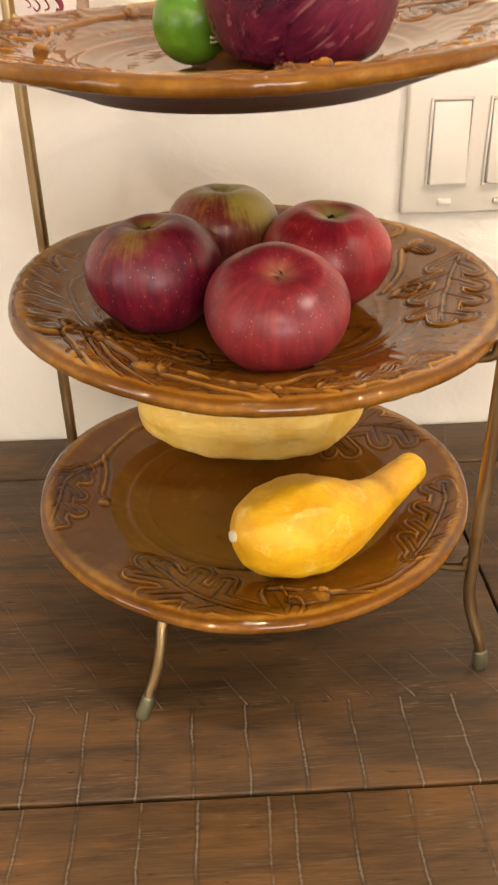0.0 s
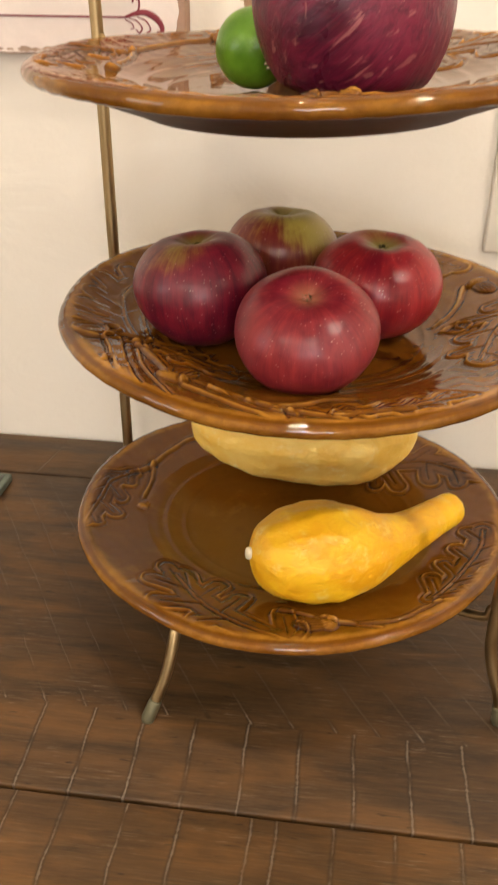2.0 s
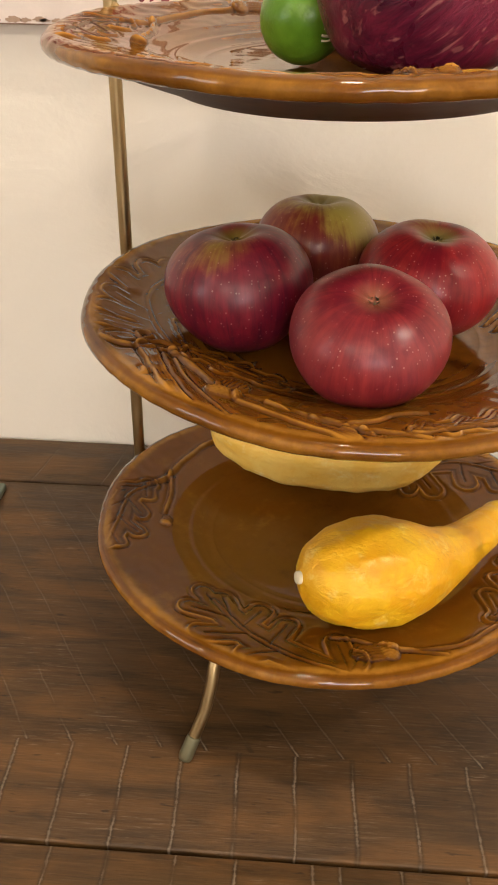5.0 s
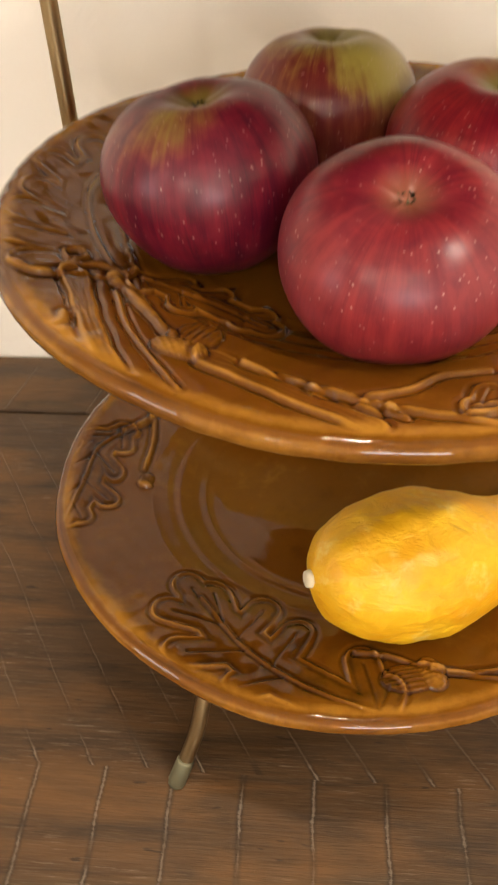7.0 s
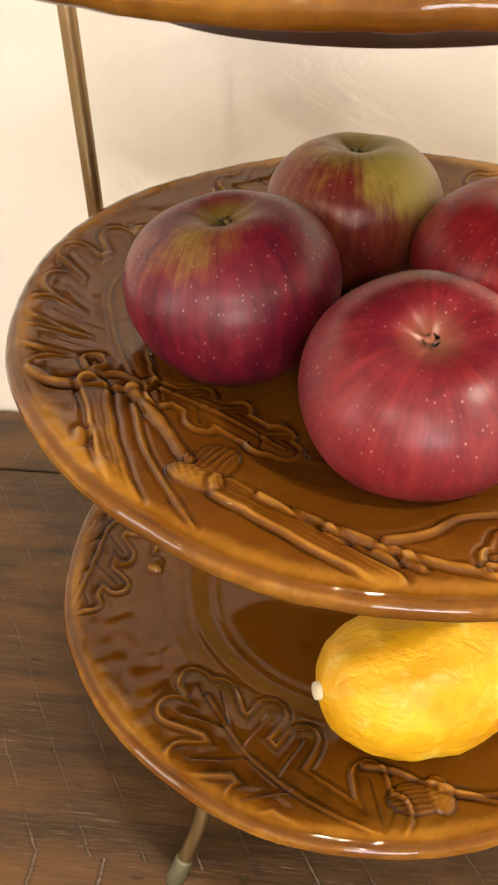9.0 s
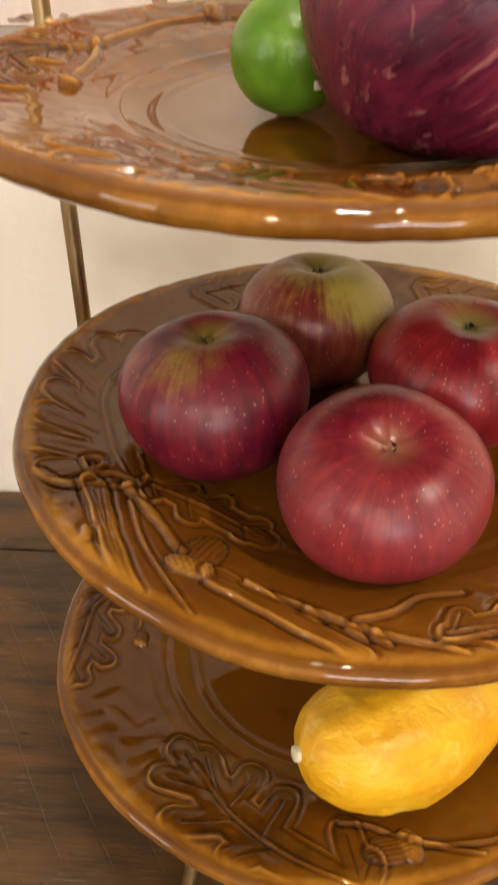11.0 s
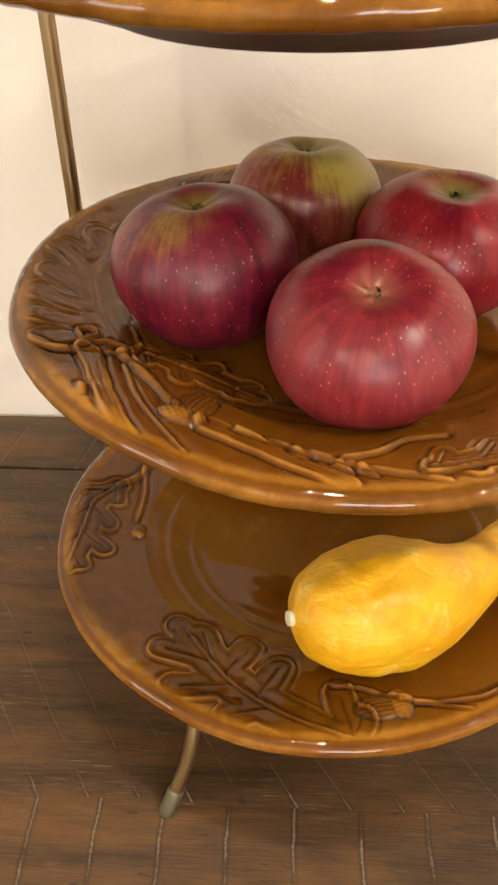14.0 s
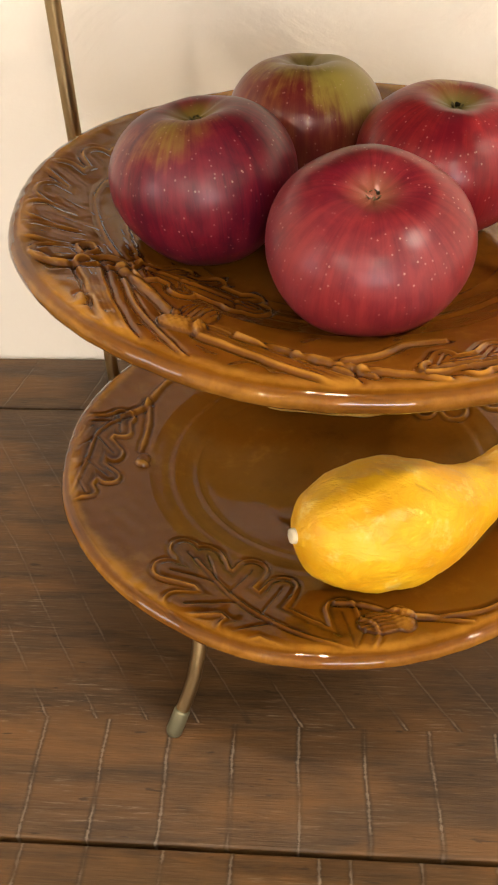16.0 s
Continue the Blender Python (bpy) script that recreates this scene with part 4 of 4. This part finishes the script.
# ---- fruit and vegetables ----
def build_apple(at, r, flat, tilt, lean_to, mat, label, seed):
    """A lobed apple with hollows above and below; it rests on its lower end."""
    at = (*at, well(MID, MID_TILT, *at))
    rng = random.Random(seed)
    turner = random.Random(seed)
    spin = [turner.uniform(0, 360) for _ in range(15)][-1]
    NU, NV = 96, 72
    ph1, ph2 = rng.uniform(0, 6), rng.uniform(0, 6)
    verts = []
    for i in range(NV + 1):
        p = math.pi * (i + 0.001) / (NV + 0.002)
        s, c = math.sin(p), math.cos(p)
        rad = s * (1 + 0.085 * c - 0.05 * c * c * (c < 0) - 0.02 * c * c * (c > 0))
        z = c * (1.0 if c > 0 else 1.02)
        z -= 0.25 * math.exp(-(s / 0.28) ** 2) if c > 0 else 0.0
        z += 0.30 * math.exp(-(s / 0.24) ** 2) if c < 0 else 0.0
        for j in range(NU):
            a = 2 * math.pi * j / NU
            k = 1 + 0.016 * math.sin(5 * a + ph1) * (0.25 + 1.35 * max(-c, c * 0.5)) + 0.014 * math.sin(2 * a + ph2) + 0.010 * math.sin(3 * a + ph1)
            zz = z + 0.016 * math.sin(a + ph2) * c + 0.008 * math.sin(5 * a + ph1) * max(c, 0) ** 3 - 0.006 * max(0.0, math.sin(5 * a + 2 * ph2)) ** 4 * math.exp(-((s - 0.22) / 0.12) ** 2) * (c > 0)
            verts.append((r * rad * k * math.cos(a), r * rad * k * math.sin(a), r * flat * zz * 1.06))
    faces = []
    for i in range(NV):
        for j in range(NU):
            faces.append((i * NU + j, (i + 1) * NU + j, (i + 1) * NU + (j + 1) % NU, i * NU + (j + 1) % NU))
    faces += [tuple(range(NU)), tuple(range(NV * NU, (NV + 1) * NU))[::-1]]
    t = thing("apple", at, label, "apple", "apples on the middle plate")
    skin = mesh_object("skin", verts, faces, mat)
    skin.parent = t
    top = r * flat * 1.06 * 0.75
    bm = bmesh.new()
    for q in range(9):
        a = q * 0.70 + rng.uniform(-0.2, 0.2)
        d = Vector((math.cos(a), math.sin(a), 0))
        base = [bm.verts.new(Vector((0, 0, top - 0.001)) + d * 0.0006 + Vector((-d.y, d.x, 0)) * w) for w in (-0.0007, 0.0007)]
        mid = [bm.verts.new(Vector((0, 0, top + 0.0008)) + d * 0.0024 + Vector((-d.y, d.x, 0)) * w) for w in (0.0006, -0.0006)]
        end = bm.verts.new(Vector((0, 0, top + 0.0016)) + d * rng.uniform(0.0008, 0.0036))
        bm.faces.new((*base, *mid)), bm.faces.new((mid[1], mid[0], end))
    bmesh.ops.solidify(bm, geom=bm.faces[:], thickness=0.0004)
    part("calyx", bm, M_CALYX, t, "dried brown calyx in the hollow")
    axis = Vector((math.cos(radians(lean_to)), math.sin(radians(lean_to)), 0))
    n = (Vector((0, 0, 1)) * math.cos(radians(tilt)) + axis * math.sin(radians(tilt)))
    q = Vector((0, 0, 1)).rotation_difference(n).to_matrix().to_4x4()
    t.matrix_world = Matrix.Translation(at) @ q @ pose(0, 0, 0, 0, 0, spin)
    bpy.context.view_layer.update()
    low = min((t.matrix_world @ Vector(v)).z for v in verts)
    t.matrix_world = Matrix.Translation((0, 0, at[2] - low)) @ t.matrix_world
    return t


A_L = apple_material("apple_skin_dark", (0.070, 0.004, 0.015), (0.225, 0.012, 0.026), (0.30, 0.22, 0.035), 0.10, 0.3)
A_F = apple_material("apple_skin_bright", (0.135, 0.007, 0.016), (0.275, 0.028, 0.030), (0.36, 0.15, 0.08), -0.15, 2.6)
A_B = apple_material("apple_skin_green", (0.15, 0.014, 0.014), (0.28, 0.08, 0.030), (0.40, 0.32, 0.06), 0.56, -1.1)
A_R = apple_material("apple_skin_red", (0.17, 0.006, 0.014), (0.34, 0.022, 0.022), (0.36, 0.32, 0.08), 0.10, 0.4)
build_apple((0.0300, 0.4020), 0.0363, 0.785, 20, -88, A_F, "pinkish-red apple with fine streaks and pale dots", 3)
build_apple((-0.0334, 0.4510), 0.0381, 0.800, 5, 150, A_L, "dark crimson apple with an olive green shoulder", 5)
build_apple((0.0061, 0.5185), 0.0358, 0.805, 6, 100, A_B, "green and dull red apple behind the others", 8)
build_apple((0.0652, 0.4790), 0.0370, 0.77, 8, -60, A_R, "red apple with a pale green hollow", 12)


def build_crookneck():
    t = thing("crookneck_squash", (0.0400, 0.4005, 0.0745), "bright yellow crookneck squash with a bumpy skin", "squash")
    o = np.array((0.0400, 0.4005, 0.0745))
    spine = smooth_path(np.array([(0.0045, 0.3845, 0.1162), (0.0105, 0.3870, 0.1150), (0.022, 0.3920, 0.1122), (0.038, 0.3980, 0.1098), (0.055, 0.4050, 0.1078), (0.073, 0.4145, 0.1062), (0.0885, 0.4260, 0.1052), (0.1010, 0.4390, 0.1046), (0.1130, 0.4530, 0.1040), (0.1220, 0.4635, 0.1036), (0.1258, 0.4685, 0.1032)]) - o, 120)
    keys = [(0, 0.0045), (0.05, 0.0125), (0.10, 0.0190), (0.20, 0.0280), (0.30, 0.0322), (0.38, 0.0318), (0.46, 0.0272), (0.54, 0.0200), (0.62, 0.0154), (0.70, 0.0137), (0.80, 0.0124), (0.88, 0.0120), (0.94, 0.0113), (0.98, 0.0080), (1.0, 0.0030)]
    kx, ky = np.array(keys).T
    rad = np.interp(np.linspace(0, 1, 120), kx, ky)
    rad[2:-2] = np.convolve(rad, np.ones(5) / 5, "valid")
    rad *= 0.930

    def bumps(u, a):
        lob = 0.022 * math.cos(9 * a + 4 * u) * math.sin(math.pi * min(u / 0.6, 1)) if u < 0.6 else 0.0
        p = Vector((math.cos(a) * 2.2, math.sin(a) * 2.2, u * 14))
        crease = -0.055 * math.exp(-((u - 0.86) / 0.015) ** 2) - 0.03 * math.exp(-((u - 0.78) / 0.012) ** 2)
        return 1 + lob + 0.030 * noise.noise(p) + 0.016 * noise.noise(p * 2.7) + 0.008 * noise.noise(p * 6.0) + crease

    part("body", tube_bm(spine, rad, 72, bumps), M_SQUASH, t)
    d = (spine[0] - spine[3]) / np.linalg.norm(spine[0] - spine[3])
    nub = [spine[0] - d * 0.0015, spine[0] + d * 0.0005, spine[0] + d * 0.0020, spine[0] + d * 0.0024]
    part("blossom_scar", tube_bm(nub, [0.0034, 0.0036, 0.0033, 0.0024], 20), M_CREAM, t, "pale corky end")


def build_pale_squash():
    c = np.array((0.0225, 0.5380, 0.0722))
    t = thing("pale_squash", c, "pale yellow ribbed squash behind the crookneck", "squash")
    spine = smooth_path([(-0.080, 0.012, 0.047), (-0.056, 0.004, 0.042), (-0.02, 0.0, 0.038), (0.03, 0.0, 0.037), (0.056, 0.003, 0.041), (0.080, 0.008, 0.046)], 90)
    rad = 0.0350 * np.sin(np.pi * np.clip(np.linspace(0.015, 0.985, 90), 0, 1)) ** 0.50

    def bumps(u, a):
        p = Vector((math.cos(a) * 1.8, math.sin(a) * 1.8, u * 9))
        return 1 + 0.035 * math.cos(8 * a + 1.5 * u) + 0.05 * noise.noise(p) + 0.03 * noise.noise(p * 2.6)

    part("body", tube_bm(spine, rad, 72, bumps), M_PALE, t)


build_crookneck()
build_pale_squash()


def onion_mesh(r, squash, neck, seed, NU=112, NV=84):
    """Bulb about its own z axis, the neck upwards; returns points and faces."""
    verts = []
    for i in range(NV + 1):
        p = math.pi * (i + 0.001) / (NV + 0.002)
        s, c = math.sin(p), math.cos(p)
        for j in range(NU):
            a = 2 * math.pi * j / NU
            q = Vector((s * math.cos(a), s * math.sin(a), c))
            k = 1 + 0.016 * noise.noise(q * 2.1 + Vector((seed, 0, 0))) + 0.010 * math.sin(7 * a + seed) * s * s + 0.008 * noise.noise(Vector((q.x * 9, q.y * 9, q.z * 2.0 + seed)))
            z = c * squash + (neck * max(0, c) ** 14)
            w = s * (1 - 0.10 * max(0, c) ** 3) + (0.10 * max(0, c) ** 40 if c > 0 else 0)
            verts.append((r * k * w * math.cos(a), r * k * w * math.sin(a), r * z * (1 + 0.01 * noise.noise(q * 3))))
    faces = []
    for i in range(NV):
        for j in range(NU):
            faces.append((i * NU + j, (i + 1) * NU + j, (i + 1) * NU + (j + 1) % NU, i * NU + (j + 1) % NU))
    faces += [tuple(range(NU)), tuple(range(NV * NU, (NV + 1) * NU))[::-1]]
    return verts, faces


def flake_bm(path, width, curl, seed):
    """A strip of dry papery skin along a path."""
    rng = random.Random(seed)
    sp = smooth_path(path, 14)
    bm = bmesh.new()
    rows = []
    n = Vector(curl)
    for i, p in enumerate(sp):
        u = i / 13
        w = width * (math.sin(math.pi * min(1, 0.12 + u * 0.88)) ** 0.6) * rng.uniform(0.8, 1.15) * 0.5
        tn = Vector(sp[min(i + 1, 13)] - sp[max(i - 1, 0)]).normalized()
        sd = tn.cross(n).normalized()
        row = [bm.verts.new(Vector(p) + sd * w * k + n * (0.25 * w * (k * k))) for k in (-1, -0.5, 0, 0.5, 1)]
        rows.append(row)
    for a, b in zip(rows, rows[1:]):
        for k in range(4):
            bm.faces.new((a[k], a[k + 1], b[k + 1], b[k]))
    bmesh.ops.solidify(bm, geom=bm.faces[:], thickness=0.0003)
    return bm


TOP_FLOOR = TOP[2] - 0.0174


def build_red_onion():
    c = Vector((0.0435, 0.4380, TOP_FLOOR + 0.0412))
    t = thing("red_onion", c, "large purple-red onion with papery skin and an oval sticker", "onion")
    axis = Vector((0.74, -0.25, 0.58)).normalized()
    q = Vector((0, 0, 1)).rotation_difference(axis)
    verts, faces = onion_mesh(0.0503, 0.96, 0.10, 1.7)
    # it has settled: flatter below and fuller in front
    settled = []
    for v in verts:
        p = q @ Vector(v)
        p.z = p.z if p.z > -0.032 else -0.032 + (p.z + 0.032) * 0.5
        p.y *= 1.05
        p.x *= 0.945
        p.z *= 1.035
        settled.append(q.inverted() @ p)
    low = min((q @ p).z for p in settled)
    c.z = TOP_FLOOR - low
    t.location = c
    body = mesh_object("bulb", settled, faces, M_RED_ONION)
    body.parent = t
    body.rotation_mode = "QUATERNION"
    body.rotation_quaternion = q
    # dry neck: a twisted stub that bends up
    tip = axis * 0.0443
    side = axis.cross(Vector((0, 1, 0))).normalized()
    path = smooth_path([tip - axis * 0.006, tip + axis * 0.003, tip + axis * 0.0060 + Vector((0.001, -0.001, 0.000)), tip + axis * 0.0085 + Vector((0.002, -0.001, 0.0012)), tip + axis * 0.0090 + Vector((0.002, -0.001, 0.0040))], 30)
    rad = np.interp(np.linspace(0, 1, 30), [0, 0.2, 0.5, 0.8, 1], [0.0185, 0.0130, 0.0096, 0.0080, 0.0066])
    part("neck", tube_bm(path, rad, 28, lambda u, a: 1 + 0.16 * math.sin(6 * a + 5 * u) + 0.12 * noise.noise(Vector((math.cos(a) * 3, math.sin(a) * 3, u * 6)))), M_NECK, t, "dried whitish neck with dark tips")
    e = path[-1]
    for i, (dx, dz) in enumerate(((0.006, 0.004), (0.007, -0.003), (-0.003, 0.006), (0.003, -0.012), (0.007, -0.008), (0.001, 0.006), (0.005, 0.001))):
        part("dry_tip", flake_bm([e, e + np.array((dx * 0.6, -0.002, dz * 0.6)), e + np.array((dx, -0.003, dz))], 0.0075, (0, -1, 0.2), i), M_RED_ONION, t, "curled dark purple dry tip")
    # roots at the other end
    root = -axis * 0.0455
    for i in range(9):
        rng = random.Random(i)
        off = np.array([rng.uniform(-1, 1) for _ in range(3)]) * 0.005
        a = np.array(root) + off * 0.6
        b = a + np.array((-0.004, -0.002, 0.001)) + off * 0.5
        part("root", tube_bm(smooth_path([a, (a + b) / 2 + off * 0.15, b], 6), [0.0005] * 6, 5), M_CREAM, t, "pale dry root")
    # loose skin at the shoulder and side
    part("skin_flake", flake_bm([(-0.0465, -0.008, 0.020), (-0.0505, -0.010, 0.013), (-0.0545, -0.011, 0.0115), (-0.0590, -0.0115, 0.0095)], 0.0050, (0.2, -1, 0.3), 21), M_RED_ONION, t, "loose purple skin flake")
    bpy.context.view_layer.update()

    # oval sticker wrapped on the bulb
    inv = q.to_matrix().inverted()
    me = body.data
    pts = np.array([v.co for v in me.vertices])
    dirs = pts / np.linalg.norm(pts, axis=1)[:, None]
    dist = np.linalg.norm(pts, axis=1)
    mid = Vector((-0.125, -0.89, 0.525)).normalized()
    rt = Vector((1, 0, 0))
    rt = (rt - mid * rt.dot(mid)).normalized()
    up = mid.cross(rt) * -1
    up = up if up.z > 0 else -up
    rt, up = rt * math.cos(0.15) - up * math.sin(0.15), up * math.cos(0.15) + rt * math.sin(0.15)

    def wrap(x, y, lift):
        d = (mid * 0.049 + rt * x + up * y).normalized()
        ld = np.array(inv @ d)
        k = np.argsort(-(dirs @ ld))[:6]
        return d * (float(dist[k].mean()) + lift)

    def patch(name, outline, lift, mat, label=""):
        bm = bmesh.new()
        lo, hi = [], []
        cx = sum(p[0] for p in outline) / len(outline)
        cy = sum(p[1] for p in outline) / len(outline)
        rows = []
        for f in (1.0, 0.8, 0.6, 0.4, 0.2):
            rows.append([bm.verts.new(wrap(cx + (x - cx) * f, cy + (y - cy) * f, lift)) for x, y in outline])
        n = len(outline)
        for a, b in zip(rows, rows[1:]):
            for i in range(n):
                bm.faces.new((a[i], a[(i + 1) % n], b[(i + 1) % n], b[i]))
        bm.faces.new(rows[-1])
        skirt = [bm.verts.new(wrap(x, y, lift - 0.0006)) for x, y in outline]
        for i in range(n):
            bm.faces.new((rows[0][i], skirt[i], skirt[(i + 1) % n], rows[0][(i + 1) % n]))
        return part(name, bm, mat, parent_of, label)

    parent_of = t
    W2, H2 = 0.0107, 0.0168
    oval = [(W2 * math.cos(a), H2 * math.sin(a)) for a in np.linspace(0, 2 * math.pi, 40, endpoint=False)]
    st = patch("sticker", oval, 0.0006, M_STICKER, "white oval produce sticker")
    parent_of = st
    arc = [(W2 * 0.98 * math.cos(a), H2 * 0.98 * math.sin(a)) for a in np.linspace(radians(32), radians(148), 24)]
    patch("cap_band", arc, 0.0008, M_ORANGE, "orange printed end")
    for yy, hh in ((0.0062, 0.0009), (0.0036, 0.0012), (0.0004, 0.0010)):
        for s in (-1, 1):
            patch("bar", [(s * 0.0006, yy - hh), (s * 0.0006, yy + hh), (s * 0.0072, yy + hh), (s * 0.0072, yy - hh)], 0.00085, M_GREY if hh < 0.0012 else M_BLACK, "grey printed bar")
    patch("bar", [(-0.0060, -0.0042), (-0.0060, -0.0030), (0.0060, -0.0030), (0.0060, -0.0042)], 0.00085, M_GREY, "small printed bar")
    patch("bar", [(-0.0062, -0.0070), (-0.0062, -0.0056), (0.0062, -0.0056), (0.0062, -0.0070)], 0.00085, M_RED, "reddish printed bar")
    patch("emblem", [(-0.0028, -0.0118), (0.0028, -0.0118), (0.0032, -0.0086), (-0.0032, -0.0086)], 0.00085, M_GREENPRINT, "green printed block")
    patch("emblem", [(0.0024 * math.cos(a), -0.0116 + 0.0018 * math.sin(a)) for a in np.linspace(0, 2 * math.pi, 14, endpoint=False)], 0.00095, M_ORANGE, "orange printed disc")
    for text, size, y in (("4082", 0.0046, 0.0122), ("RED ONION", 0.0020, -0.0150)):
        ob = letters("lettering", text, size, M_BLACK, st, Matrix.Identity(4), 0.00003, 1.0, "upside-down black print")
        for v in ob.data.vertices:
            v.co = wrap(-v.co.x, y - (v.co.y - size * 0.35) + (v.co.x / W2) ** 2 * (0.0045 if y < 0 else 0.0), 0.00100 + v.co.z)
        ob.data.update()


def build_yellow_onion():
    r = 0.0415
    c = Vector((0.0210, 0.5390, TOP_FLOOR + r * 1.14))
    t = thing("yellow_onion", c, "tan yellow onion with loose dry skin behind the red one", "onion")
    axis = Vector((0.35, 0.1, 0.93)).normalized()
    verts, faces = onion_mesh(r, 1.16, 0.08, 5.1)
    body = mesh_object("bulb", verts, faces, M_YEL_ONION)
    body.parent = t
    body.rotation_mode = "QUATERNION"
    body.rotation_quaternion = Vector((0, 0, 1)).rotation_difference(axis)
    part("skin_flake", flake_bm([(-0.012, -0.030, 0.040), (0.006, -0.026, 0.0465), (0.020, -0.022, 0.0470), (0.034, -0.020, 0.0445)], 0.013, (0, -0.5, 1), 3), M_FLAKE, t, "loose tan skin flake")
    part("skin_flake", flake_bm([(-0.030, -0.033, 0.020), (-0.032, -0.036, 0.008), (-0.030, -0.038, -0.004)], 0.013, (-0.6, -0.7, 0.2), 5), M_FLAKE, t, "loose tan skin flake")
    for i in range(2):
        rng = random.Random(40 + i)
        a = np.array((-0.034 + rng.uniform(-0.004, 0.003), -0.034, -0.004 + rng.uniform(-0.006, 0.006)))
        b = a + np.array((rng.uniform(-0.005, 0.002), -0.003, rng.uniform(-0.008, 0.0)))
        part("root", tube_bm(smooth_path([a, (a + b) / 2 + np.array((0.001, 0, 0)), b], 6), [0.0005] * 6, 5), M_CREAM, t, "pale dry root")


def build_lime():
    r = 0.0193
    c = Vector((-0.0066, 0.4700, TOP_FLOOR + r * 0.98))
    t = thing("lime", c, "small green lime beside the red onion", "lime")
    NU, NV = 56, 44
    verts = []
    for i in range(NV + 1):
        p = math.pi * (i + 0.001) / (NV + 0.002)
        s, cc = math.sin(p), math.cos(p)
        z = cc * 1.08 + 0.07 * abs(cc) ** 20 * (1 if cc > 0 else -1)
        for j in range(NU):
            a = 2 * math.pi * j / NU
            k = 1 + 0.012 * noise.noise(Vector((s * math.cos(a), s * math.sin(a), cc)) * 2.5)
            verts.append((r * s * k * math.cos(a), r * s * k * math.sin(a), r * z))
    faces = [(i * NU + j, (i + 1) * NU + j, (i + 1) * NU + (j + 1) % NU, i * NU + (j + 1) % NU) for i in range(NV) for j in range(NU)]
    faces += [tuple(range(NU)), tuple(range(NV * NU, (NV + 1) * NU))[::-1]]
    sk = mesh_object("skin", verts, faces, M_LIME)
    sk.parent = t
    sk.rotation_euler = (radians(70), radians(25), radians(20))
    bm = lathe_bm([(0.0016, 0.0), (0.0018, 0.0006), (0.0008, 0.0010)], 12)
    nub = part("stem_scar", bm, M_CREAM, t, "small pale stem scar")
    nub.matrix_local = sk.rotation_euler.to_matrix().to_4x4() @ Matrix.Translation((0, 0, r * 1.14))


build_red_onion()
build_yellow_onion()
build_lime()
